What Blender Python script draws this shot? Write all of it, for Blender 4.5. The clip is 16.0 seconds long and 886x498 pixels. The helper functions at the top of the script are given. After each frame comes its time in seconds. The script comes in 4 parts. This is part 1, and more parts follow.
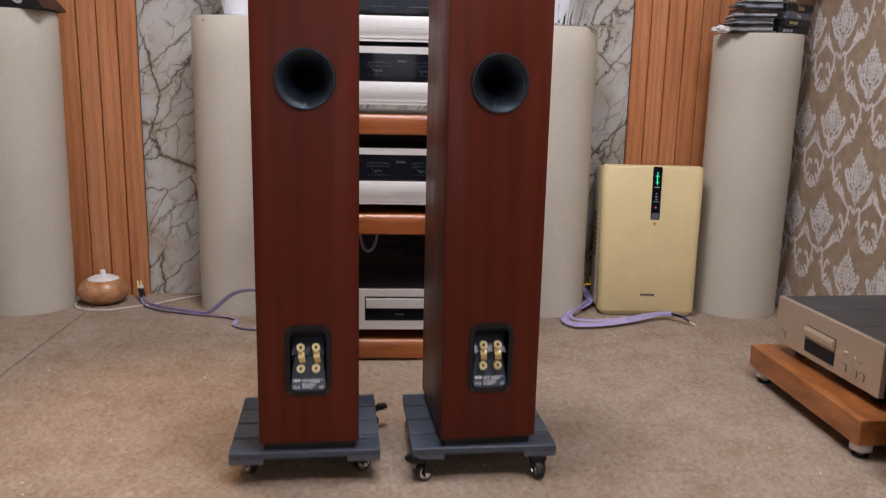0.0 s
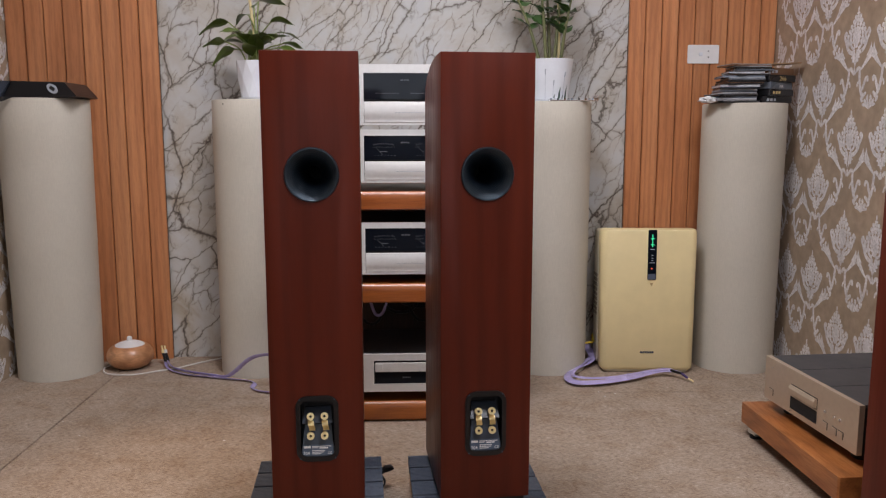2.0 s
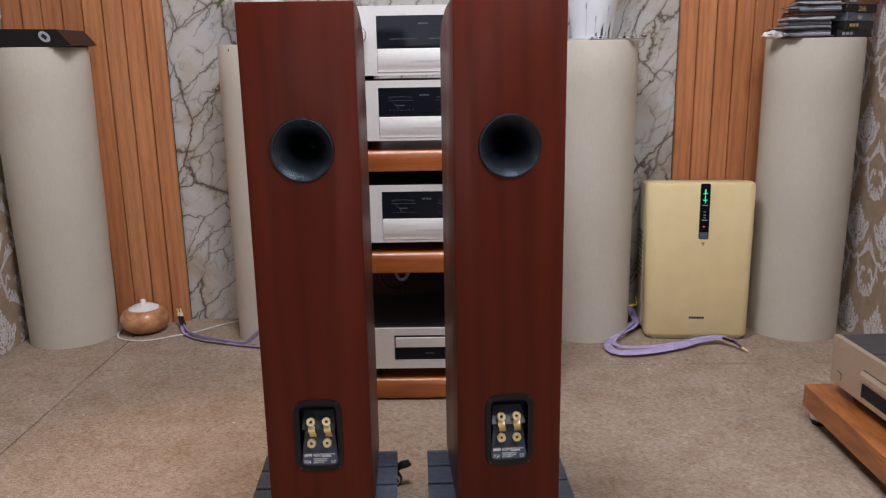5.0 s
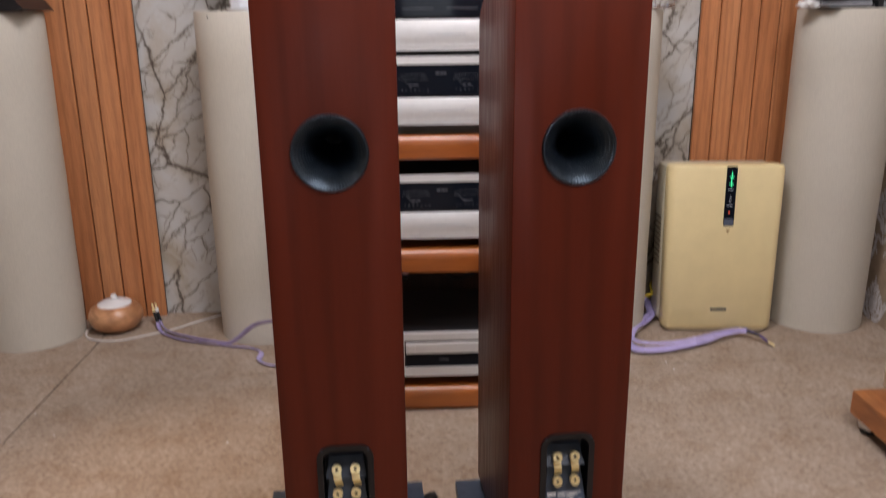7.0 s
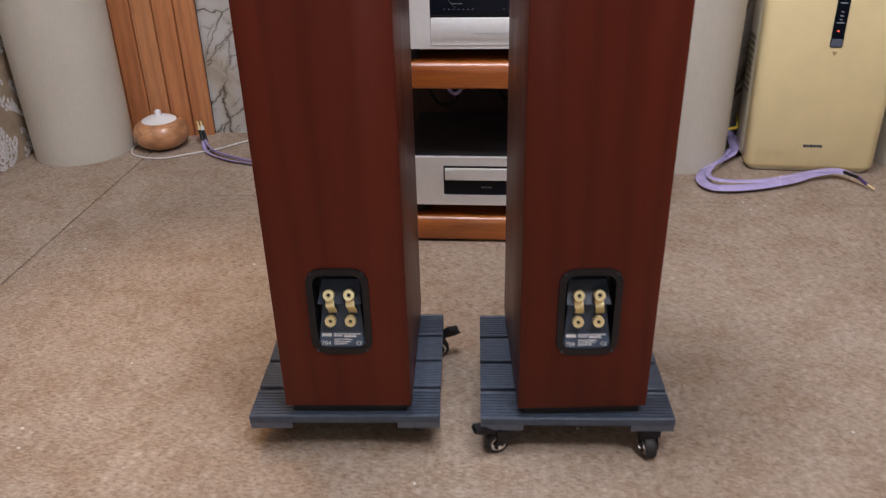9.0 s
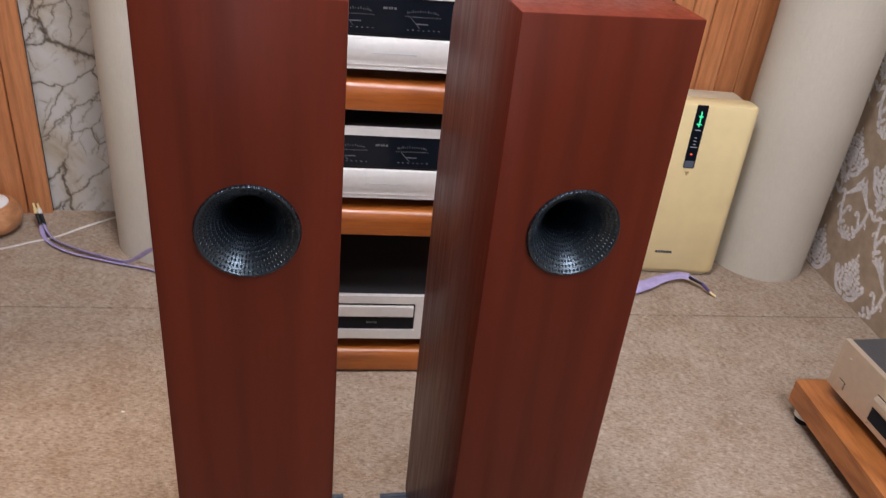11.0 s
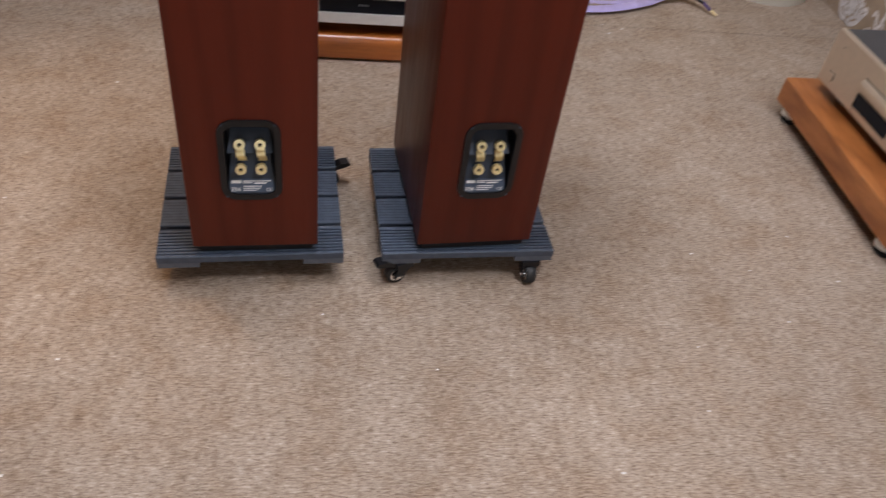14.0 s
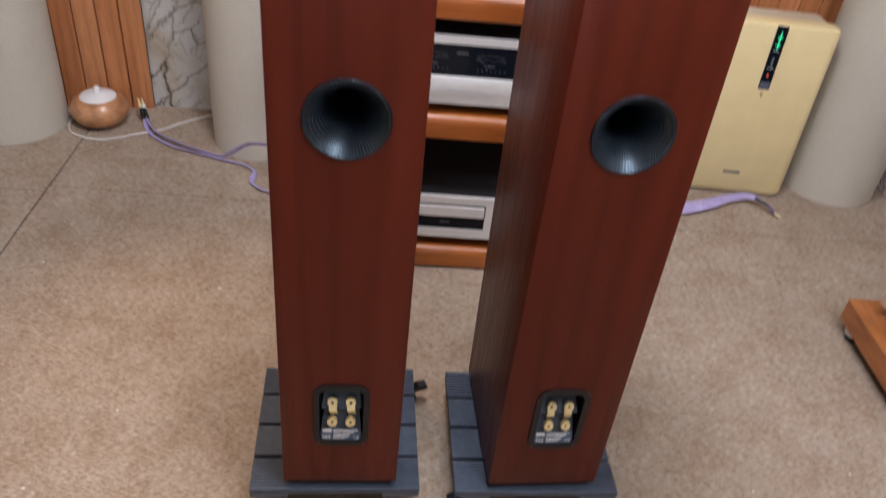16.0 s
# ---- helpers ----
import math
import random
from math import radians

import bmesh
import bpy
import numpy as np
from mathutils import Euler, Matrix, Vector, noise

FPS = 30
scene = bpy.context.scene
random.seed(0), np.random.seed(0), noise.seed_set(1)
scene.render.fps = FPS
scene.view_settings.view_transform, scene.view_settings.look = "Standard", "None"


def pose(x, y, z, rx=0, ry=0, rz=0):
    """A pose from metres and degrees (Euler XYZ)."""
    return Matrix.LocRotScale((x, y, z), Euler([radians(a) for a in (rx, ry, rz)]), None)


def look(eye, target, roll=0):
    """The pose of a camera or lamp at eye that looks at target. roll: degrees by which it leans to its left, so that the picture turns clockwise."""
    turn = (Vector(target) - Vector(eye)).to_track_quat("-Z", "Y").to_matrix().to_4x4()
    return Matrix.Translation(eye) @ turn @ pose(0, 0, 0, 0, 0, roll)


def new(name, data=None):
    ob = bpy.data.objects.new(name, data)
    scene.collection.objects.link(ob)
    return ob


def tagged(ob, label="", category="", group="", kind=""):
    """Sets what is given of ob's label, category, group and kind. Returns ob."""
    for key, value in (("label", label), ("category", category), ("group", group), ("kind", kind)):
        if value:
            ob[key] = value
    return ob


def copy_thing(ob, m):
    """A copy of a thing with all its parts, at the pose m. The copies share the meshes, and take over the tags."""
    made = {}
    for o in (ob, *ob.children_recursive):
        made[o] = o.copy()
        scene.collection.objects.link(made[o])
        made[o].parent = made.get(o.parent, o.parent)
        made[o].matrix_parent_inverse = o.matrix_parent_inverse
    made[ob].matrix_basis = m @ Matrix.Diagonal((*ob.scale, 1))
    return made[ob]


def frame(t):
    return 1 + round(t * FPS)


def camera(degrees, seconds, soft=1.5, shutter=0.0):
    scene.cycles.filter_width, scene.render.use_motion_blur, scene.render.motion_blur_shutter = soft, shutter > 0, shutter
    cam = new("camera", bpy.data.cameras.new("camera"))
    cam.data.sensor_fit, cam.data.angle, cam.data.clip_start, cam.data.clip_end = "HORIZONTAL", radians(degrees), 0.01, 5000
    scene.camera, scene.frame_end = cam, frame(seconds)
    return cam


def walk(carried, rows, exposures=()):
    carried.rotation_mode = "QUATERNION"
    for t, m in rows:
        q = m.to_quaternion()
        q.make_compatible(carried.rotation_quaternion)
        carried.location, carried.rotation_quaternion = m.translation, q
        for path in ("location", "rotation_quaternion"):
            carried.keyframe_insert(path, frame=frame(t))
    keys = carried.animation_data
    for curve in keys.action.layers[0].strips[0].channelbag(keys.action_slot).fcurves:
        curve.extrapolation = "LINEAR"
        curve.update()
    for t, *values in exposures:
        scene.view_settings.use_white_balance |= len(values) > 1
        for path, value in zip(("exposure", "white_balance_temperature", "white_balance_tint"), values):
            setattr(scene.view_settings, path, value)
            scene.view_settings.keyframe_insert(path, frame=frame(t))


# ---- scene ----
cam = camera(58.2, 16.0, soft=1.15, shutter=0.6)
PATH = [
    (0, (0.217, 0.287, 0.861), (0.353, 2.241, 0.46), 1.3),
    (0.5, (0.228, 0.344, 0.959), (0.343, 2.298, 0.547), 1.0),
    (1, (0.226, 0.239, 1.001), (0.335, 2.21, 0.674), 0.8),
    (1.5, (0.244, 0.179, 0.973), (0.341, 2.152, 0.659), 0.6),
    (2, (0.264, 0.136, 0.96), (0.348, 2.113, 0.672), -0.0),
    (2.5, (0.26, 0.145, 0.966), (0.329, 2.127, 0.702), -0.4),
    (3, (0.265, 0.161, 0.97), (0.324, 2.144, 0.717), -0.5),
    (3.2, (0.277, 0.196, 0.965), (0.33, 2.178, 0.703), -0.6),
    (5.3, (0.335, 0.466, 1.077), (0.284, 2.407, 0.598), -0.9),
    (5.5, (0.329, 0.505, 1.132), (0.266, 2.447, 0.661), -0.8),
    (6, (0.293, 0.55, 1.19), (0.223, 2.496, 0.732), -0.7),
    (6.5, (0.199, 0.644, 1.141), (0.243, 2.591, 0.689), -0.1),
    (7, (0.177, 0.683, 1.076), (0.248, 2.599, 0.506), -0.6),
    (7.5, (0.245, 0.713, 0.988), (0.32, 2.575, 0.263), -1.4),
    (8, (0.311, 0.741, 0.915), (0.334, 2.557, 0.077), -2.0),
    (8.5, (0.326, 0.773, 0.925), (0.278, 2.567, 0.044), -1.4),
    (9, (0.317, 0.86, 0.956), (0.147, 2.62, 0.023), -1.4),
    (9.5, (0.235, 0.939, 1.0), (0.075, 2.725, 0.115), -0.5),
    (10, (0.202, 1.06, 1.182), (0.211, 2.883, 0.358), 1.5),
    (10.2, (0.193, 1.101, 1.262), (0.287, 2.906, 0.404), 2.3),
    (12.3, (0.083, 1.006, 1.36), (0.46, 2.628, 0.252), 8.8),
    (12.5, (0.095, 0.945, 1.343), (0.48, 2.572, 0.247), 8.7),
    (13, (0.152, 0.855, 1.277), (0.563, 2.458, 0.153), 9.0),
    (13.5, (0.163, 0.835, 1.175), (0.582, 2.326, -0.09), 10.7),
    (14, (0.173, 0.873, 1.086), (0.46, 2.303, -0.282), 8.7),
    (14.5, (0.167, 0.913, 1.071), (0.36, 2.339, -0.318), 6.4),
    (15, (0.165, 0.956, 1.105), (0.324, 2.397, -0.273), 5.4),
    (15.5, (0.148, 0.989, 1.248), (0.278, 2.495, -0.061), 4.7),
    (16, (0.124, 0.96, 1.378), (0.244, 2.557, 0.179), 6.4),
]
EXPOSURES = [(0, 0.08, 6850, 14), (3, -0.06, 6700, 12), (5.5, 0.06, 6650, 12), (6, 0.02, 6650, 12), (7, 0.10, 6900, 14), (8, 0.28, 6700, 13), (9, 0.18, 6600, 12), (9.5, 0.28, 6550, 12), (10, 0.32, 6600, 12), (12.5, 0.50, 6750, 13), (13, 0.42, 6550, 11), (13.5, 0.30, 6500, 10), (14.5, 0.10, 6500, 11), (15.5, 0.15, 6500, 10), (16, 0.26, 6550, 11)]
walk(cam, [(t, look(eye, aim, roll)) for t, eye, aim, roll in PATH], EXPOSURES)

# world and lights
world = bpy.data.worlds.new("world")
scene.world = world
world.use_nodes = True
world.node_tree.nodes["Background"].inputs[0].default_value = (0.6, 0.7, 0.9, 1)
world.node_tree.nodes["Background"].inputs[1].default_value = 0.3


def area_lamp(name, m, sx, sy, watts, colour):
    data = bpy.data.lights.new(name, "AREA")
    data.shape, data.size, data.size_y, data.energy, data.color = "RECTANGLE", sx, sy, watts, colour
    ob = new(name, data)
    ob.matrix_basis = m
    return ob


PANELS = ((0.12, 2.02), (1.0, 0.95))
for (px, py), watts in zip(PANELS, (34, 28)):
    area_lamp("panel_light", pose(px, py, 2.66), 0.58, 0.58, watts, (0.94, 0.965, 1.085))
area_lamp("window_light", pose(0.2, -2.9, 1.6, 90, 0, 0), 2.0, 1.3, 6, (0.86, 0.93, 1.0))
spot = bpy.data.lights.new("downlight", "SPOT")
spot.energy, spot.color, spot.spot_size, spot.spot_blend, spot.shadow_soft_size = 78, (1.0, 0.62, 0.28), radians(31), 1.0, 0.05
spot_ob = new("downlight", spot)
spot_ob.matrix_basis = look((-0.75, 2.75, 2.66), (-0.34, 2.22, 0))


# materials
def sock(node, name, value):
    node.inputs[name].default_value = value


class Mat:
    def __init__(self, name, rough=0.5, metal=0.0, colour=(0.5, 0.5, 0.5)):
        self.m = bpy.data.materials.new(name)
        self.m.use_nodes = True
        self.t = self.m.node_tree
        self.b = self.t.nodes["Principled BSDF"]
        sock(self.b, "Base Color", (*colour, 1))
        sock(self.b, "Roughness", rough)
        sock(self.b, "Metallic", metal)

    def n(self, kind, **values):
        node = self.t.nodes.new("ShaderNode" + kind)
        for key, value in values.items():
            if key in node.inputs:
                node.inputs[key].default_value = value
        return node

    def link(self, a, out, b, inp):
        self.t.links.new(a.outputs[out], b.inputs[inp])

    def coords(self, scale=(1, 1, 1), turn=(0, 0, 0), space="Object"):
        c, m = self.n("TexCoord"), self.n("Mapping")
        m.inputs["Scale"].default_value, m.inputs["Rotation"].default_value = scale, turn
        self.link(c, space, m, "Vector")
        return m

    def noise(self, vec, scale, detail=4.0, rough=0.55, distort=0.0):
        node = self.n("TexNoise", Scale=scale, Detail=detail, Roughness=rough, Distortion=distort)
        self.link(vec, 0, node, "Vector")
        return node

    def ramp(self, src, out, *stops):
        r = self.n("ValToRGB")
        e = r.color_ramp.elements
        while len(e) < len(stops):
            e.new(0.5)
        for el, (p, c) in zip(e, stops):
            el.position, el.color = p, (*c, 1) if len(c) == 3 else c
        self.link(src, out, r, 0)
        return r

    def mix(self, kind, fac, a, b):
        x = self.n("MixRGB")
        x.blend_type = kind
        for value, k in ((fac, 0), (a, 1), (b, 2)):
            if isinstance(value, tuple) and hasattr(value[0], "outputs"):
                self.t.links.new(value[0].outputs[value[1]], x.inputs[k])
            else:
                x.inputs[k].default_value = value if k == 0 else (*value, 1)
        return x

    def bump(self, src, out, strength, dist=0.002):
        b = self.n("Bump", Strength=strength, Distance=dist)
        self.link(src, out, b, "Height")
        self.link(b, 0, self.b, "Normal")


def plain(name, colour, rough=0.5, metal=0.0, vary=0.12, scale=25, bump=0.0, coat=0.0):
    k = Mat(name, rough, metal, colour)
    v = k.coords()
    a, c = k.noise(v, scale), k.noise(v, scale * 0.12, 2)
    lo, hi = tuple(x * (1 - vary) for x in colour), tuple(min(1, x * (1 + vary)) for x in colour)
    r1 = k.ramp(a, 0, (0.3, lo), (0.7, hi))
    r2 = k.ramp(c, 0, (0.3, (1 - vary,) * 3), (0.7, (1, 1, 1)))
    k.link(k.mix("MULTIPLY", 1.0, (r1, 0), (r2, 0)), 0, k.b, "Base Color")
    rr = k.ramp(c, 0, (0.3, (max(0, rough - 0.06),) * 3), (0.7, (min(1, rough + 0.06),) * 3))
    k.link(rr, 0, k.b, "Roughness")
    if bump:
        k.bump(k.noise(v, scale * 8, 2), 0, bump, 0.001)
    if coat:
        sock(k.b, "Coat Weight", coat)
    return k.m


def wood(name, dark, mid, light, scale=(14, 14, 0.9), turn=(0, 0, 0), rough=0.4, rings=5.0, vary=0.25, coat=0.0, bump=0.08, ring=0.75, pore=1.05):
    k = Mat(name, rough)
    info = k.n("ObjectInfo")
    c, m, add = k.n("TexCoord"), k.n("Mapping"), k.n("VectorMath")
    m.inputs["Scale"].default_value, m.inputs["Rotation"].default_value = scale, turn
    k.link(c, "Object", add, 0)
    mul = k.n("VectorMath")
    mul.operation = "SCALE"
    mul.inputs[0].default_value = (3.7, 2.9, 5.1)
    k.link(info, "Random", mul, "Scale")
    k.link(mul, 0, add, 1)
    k.link(add, 0, m, "Vector")
    big = k.noise(m, 1.1, 3, 0.5, 0.6)
    w = k.n("TexWave", Scale=rings * 0.2, Distortion=7.0, Detail=3.0)
    k.link(m, 0, w, "Vector")
    fine = k.noise(m, 14, 4, 0.7)
    base = k.ramp(big, 0, (0.25, dark), (0.5, mid), (0.75, light))
    lines = k.ramp(w, 0, (0.0, (0.72, 0.68, 0.66)), (0.45, (1, 1, 1)), (1.0, (1.06, 1.06, 1.06)))
    pores = k.ramp(fine, 0, (0.32, (0.66, 0.62, 0.6)), (0.55, (1, 1, 1)))
    x = k.mix("MULTIPLY", ring, (base, 0), (lines, 0))
    x = k.mix("MULTIPLY", ring * pore, (x, 0), (pores, 0))
    tone = k.ramp(info, "Random", (0, (1 - vary,) * 3), (1, (1 + vary * 0.4,) * 3))
    x = k.mix("MULTIPLY", 1.0, (x, 0), (tone, 0))
    k.link(x, 0, k.b, "Base Color")
    k.link(k.ramp(fine, 0, (0.3, (rough + 0.12,) * 3), (0.7, (rough - 0.05,) * 3)), 0, k.b, "Roughness")
    if bump:
        k.bump(fine, 0, bump, 0.0006)
    if coat:
        sock(k.b, "Coat Weight", coat)
        sock(k.b, "Coat Roughness", 0.25)
    return k.m


def marble():
    k = Mat("veined_marble", 0.32)
    v = k.coords((1, 1, 1), (0, radians(-32), 0))
    st = k.n("Mapping")
    st.inputs["Scale"].default_value = (1.75, 1.0, 0.66)
    warp = k.noise(v, 5.0, 6, 0.68)
    off = k.mix("ADD", 0.10, (v, 0), (warp, 1))
    k.link(off, 0, st, "Vector")
    base = k.ramp(k.noise(v, 2.6, 6, 0.62, 0.8), 0, (0.30, (0.36, 0.30, 0.22)), (0.41, (0.47, 0.435, 0.38)), (0.53, (0.53, 0.53, 0.515)), (0.75, (0.49, 0.52, 0.56)))
    out = base
    # scale of the cells, half width of the vein, where it shows, its colour and strength
    for scale, width, lo, colour, amount in ((14.0, 0.036, 0.47, (0.21, 0.185, 0.165), 0.7), (7.4, 0.022, 0.45, (0.11, 0.088, 0.072), 0.85), (4.0, 0.017, 0.38, (0.075, 0.058, 0.046), 0.95), (2.3, 0.014, 0.36, (0.065, 0.046, 0.034), 1.0)):
        vo = k.n("TexVoronoi", Scale=scale, Randomness=1.0)
        vo.feature = "DISTANCE_TO_EDGE"
        k.link(st, 0, vo, "Vector")
        line = k.ramp(vo, 0, (0.0, (1, 1, 1)), (width * 0.35, (0.75,) * 3), (width, (0, 0, 0)))
        halo = k.ramp(vo, 0, (0.0, (0.86, 0.82, 0.77)), (width * 3.2, (1, 1, 1)))
        gate = k.ramp(k.noise(v, scale * 0.8, 3), 0, (lo, (0, 0, 0)), (lo + 0.12, (1, 1, 1)))
        out = k.mix("MULTIPLY", (gate, 0), (out, 0), (halo, 0))
        f = k.mix("MULTIPLY", 1.0, (line, 0), (gate, 0))
        f2 = k.mix("MULTIPLY", 1.0, (f, 0), (amount,) * 3)
        out = k.mix("MIX", (f2, 0), (out, 0), colour)
    stain = k.ramp(k.noise(v, 5.5, 4, 0.6, 0.5), 0, (0.60, (1, 1, 1)), (0.76, (0.74, 0.63, 0.51)))
    out = k.mix("MULTIPLY", 0.8, (out, 0), (stain, 0))
    k.link(out, 0, k.b, "Base Color")
    k.bump(k.noise(v, 60, 3), 0, 0.03, 0.001)
    return k.m


def carpet():
    k = Mat("loop_carpet", 0.95)
    v = k.coords((1, 1, 1), space="Object")
    slub = k.n("Mapping")
    slub.inputs["Scale"].default_value = (72, 310, 1)
    k.link(v, 0, slub, "Vector")
    a = k.noise(slub, 1.0, 5, 0.72)
    fine = k.noise(v, 800, 2, 0.6)
    big = k.noise(v, 2.2, 4, 0.6)
    base = k.ramp(a, 0, (0.34, (0.185, 0.132, 0.098)), (0.45, (0.335, 0.258, 0.197)), (0.55, (0.41, 0.327, 0.256)), (0.68, (0.57, 0.48, 0.392)))
    mid = k.noise(v, 52, 4, 0.7)
    x = k.mix("MULTIPLY", 0.5, (base, 0), (k.ramp(fine, 0, (0.3, (0.62,) * 3), (0.7, (1.2,) * 3)), 0))
    x = k.mix("MULTIPLY", 0.8, (x, 0), (k.ramp(mid, 0, (0.34, (0.78, 0.76, 0.74)), (0.5, (0.98, 0.97, 0.96)), (0.68, (1.17, 1.18, 1.19))), 0))
    x = k.mix("MULTIPLY", 0.8, (x, 0), (k.ramp(big, 0, (0.3, (0.86, 0.85, 0.84)), (0.7, (1.06, 1.05, 1.04))), 0))
    patch = k.noise(v, 9, 5, 0.68)
    x = k.mix("MULTIPLY", 0.9, (x, 0), (k.ramp(patch, 0, (0.33, (0.86, 0.80, 0.74)), (0.5, (1.0, 1.0, 1.0)), (0.66, (1.10, 1.13, 1.17))), 0))
    k.link(x, 0, k.b, "Base Color")
    both = k.mix("ADD", 0.6, (a, 0), (fine, 0))
    k.bump(both, 0, 0.45, 0.003)
    sock(k.b, "Specular IOR Level", 0.15)
    return k.m


def linen(name, colour):
    k = Mat(name, 0.85)
    v = k.coords((1, 1, 1))
    a, b = k.coords((900, 900, 40)), k.coords((40, 40, 900))
    na, nb = k.noise(a, 1, 2), k.noise(b, 1, 2)
    weave = k.mix("ADD", 0.5, (na, 0), (nb, 0))
    big = k.noise(v, 3, 4)
    x = k.mix("MULTIPLY", 0.6, (k.ramp(weave, 0, (0.35, tuple(c * 0.82 for c in colour)), (0.95, colour)), 0), (k.ramp(big, 0, (0.3, (0.88, 0.87, 0.85)), (0.7, (1, 1, 1))), 0))
    k.link(x, 0, k.b, "Base Color")
    k.bump(weave, 0, 0.25, 0.001)
    return k.m


def port_plastic():
    k = Mat("dimpled_plastic", 0.36, 0, (0.0025, 0.0045, 0.0085))
    c, sep = k.n("TexCoord"), k.n("SeparateXYZ")
    k.link(c, "Object", sep, 0)

    def op(kind, a, b=None):
        m = k.n("Math")
        m.operation = kind
        for i, value in enumerate((a, b)):
            if value is None:
                continue
            if isinstance(value, tuple):
                k.t.links.new(value[0].outputs[value[1]], m.inputs[i])
            else:
                m.inputs[i].default_value = value
        return (m, 0)

    ang = op("ARCTAN2", (sep, "X"), (sep, "Y"))
    rad = op("SQRT", op("ADD", op("MULTIPLY", (sep, "X"), (sep, "X")), op("MULTIPLY", (sep, "Y"), (sep, "Y"))))
    lg = op("MULTIPLY", op("LOGARITHM", rad, 2.718), 34.0)
    aa = op("MULTIPLY", ang, 34.0)
    h = op("MULTIPLY", op("SINE", op("ADD", lg, aa)), op("SINE", op("SUBTRACT", lg, aa)))
    k.bump(op("MAXIMUM", h, 0.25)[0], 0, 0.8, 0.0018)
    sock(k.b, "Specular IOR Level", 0.95)
    sock(k.b, "Specular Tint", (0.62, 0.82, 1.0, 1))
    return k.m


VENEER = wood("cherry_veneer", (0.080, 0.0114, 0.0048), (0.104, 0.0156, 0.0068), (0.128, 0.0208, 0.0092), (6, 6, 0.5), rough=0.36, coat=0.0, bump=0.02, vary=0.05, ring=0.44, pore=0.5)
PANEL = wood("panelling_wood", (0.43, 0.155, 0.057), (0.57, 0.230, 0.093), (0.68, 0.310, 0.138), (9, 9, 0.9), rough=0.45, vary=0.16, ring=0.5, rings=6)
RACK = wood("rack_wood", (0.28, 0.068, 0.012), (0.38, 0.108, 0.020), (0.48, 0.150, 0.030), (0.9, 14, 14), rough=0.32, coat=0.4, vary=0.08)
# near-black brown that stands for the shade deep in the rack bays
BAYSHADE = wood("bay_shade", (0.020, 0.008, 0.004), (0.030, 0.012, 0.006), (0.042, 0.017, 0.009), (14, 14, 0.9), rough=0.6, vary=0.05)
BASEWOOD = wood("plinth_wood", (0.30, 0.096, 0.025), (0.40, 0.142, 0.040), (0.48, 0.187, 0.060), (1.4, 16, 16), rough=0.36, coat=0.25, vary=0.05)
BULBWOOD = wood("light_wood", (0.44, 0.19, 0.082), (0.54, 0.255, 0.118), (0.64, 0.33, 0.165), (4, 4, 18), rough=0.35, vary=0.05, coat=0.3)
VENEER.node_tree.nodes["Principled BSDF"].inputs["Specular IOR Level"].default_value = 0.22
MARBLE, CARPET = marble(), carpet()
LINEN = linen("cream_fabric", (0.61, 0.572, 0.490))
PORT = port_plastic()
BLACK = plain("black_plastic", (0.007, 0.007, 0.009), 0.34, bump=0.02)
BLACK.node_tree.nodes["Principled BSDF"].inputs["Specular IOR Level"].default_value = 0.38
MATTE = plain("matte_black", (0.010, 0.010, 0.012), 0.7)
RUBBER = plain("black_rubber", (0.015, 0.015, 0.016), 0.6)
GREYPLATE = plain("slate_plastic", (0.036, 0.050, 0.076), 0.40)
DECK = plain("grey_composite", (0.058, 0.076, 0.110), 0.46, vary=0.18, scale=60, bump=0.1)
DECKEDGE = plain("grey_composite_block", (0.105, 0.12, 0.15), 0.55, vary=0.18, scale=60)
GOLD = plain("gold_plating", (0.96, 0.80, 0.44), 0.40, 0.65, 0.05)
CHROME = plain("chrome", (0.8, 0.8, 0.82), 0.12, 1.0, 0.03)
SILVERWHITE = plain("satin_aluminium", (0.80, 0.80, 0.79), 0.42, 0.35, 0.03, 80)
CHAMP = plain("champagne_aluminium", (0.62, 0.51, 0.39), 0.4, 0.6, 0.04, 60)
TOPGREY = plain("grey_anodised", (0.085, 0.085, 0.09), 0.5, 0.4, 0.08, 60)
SMOKED = plain("smoked_glass", (0.007, 0.009, 0.014), 0.10, 0, 0.02)
SMOKED.node_tree.nodes["Principled BSDF"].inputs["Specular IOR Level"].default_value = 0.18
PURIFIER = plain("cream_plastic", (0.80, 0.66, 0.36), 0.36, 0, 0.04, 12)
PURSIDE = plain("cream_side", (0.62, 0.56, 0.42), 0.45, 0, 0.06)
WHITE = plain("white_plastic", (0.80, 0.80, 0.80), 0.35, 0, 0.04)
GLAZE = plain("white_glaze", (0.80, 0.835, 0.89), 0.16, 0, 0.03)
PRINTGREY = plain("pale_print", (0.42, 0.46, 0.52), 0.5, 0, 0.1)
DIMPRINT = plain("dim_print", (0.11, 0.12, 0.14), 0.5)
LABEL = plain("label_blue", (0.062, 0.092, 0.145), 0.35, 0.0, 0.12, 60)
PAPER = plain("wallpaper_ground", (0.395, 0.298, 0.212), 0.55, 0, 0.16, 30, 0.08)
PRINT = plain("wallpaper_print", (0.78, 0.75, 0.75), 0.45, 0.0, 0.26, 120, 0.15)
PAINT = plain("wall_paint", (0.36, 0.31, 0.26), 0.8, 0, 0.05, 6)
CEIL = plain("ceiling_paint", (0.80, 0.79, 0.77), 0.9, 0, 0.04, 6)
DARKGAP = plain("dark_backing", (0.03, 0.024, 0.02), 0.9)
PURPLE = plain("lilac_jacket", (0.43, 0.37, 0.64), 0.25, 0, 0.12, 40)
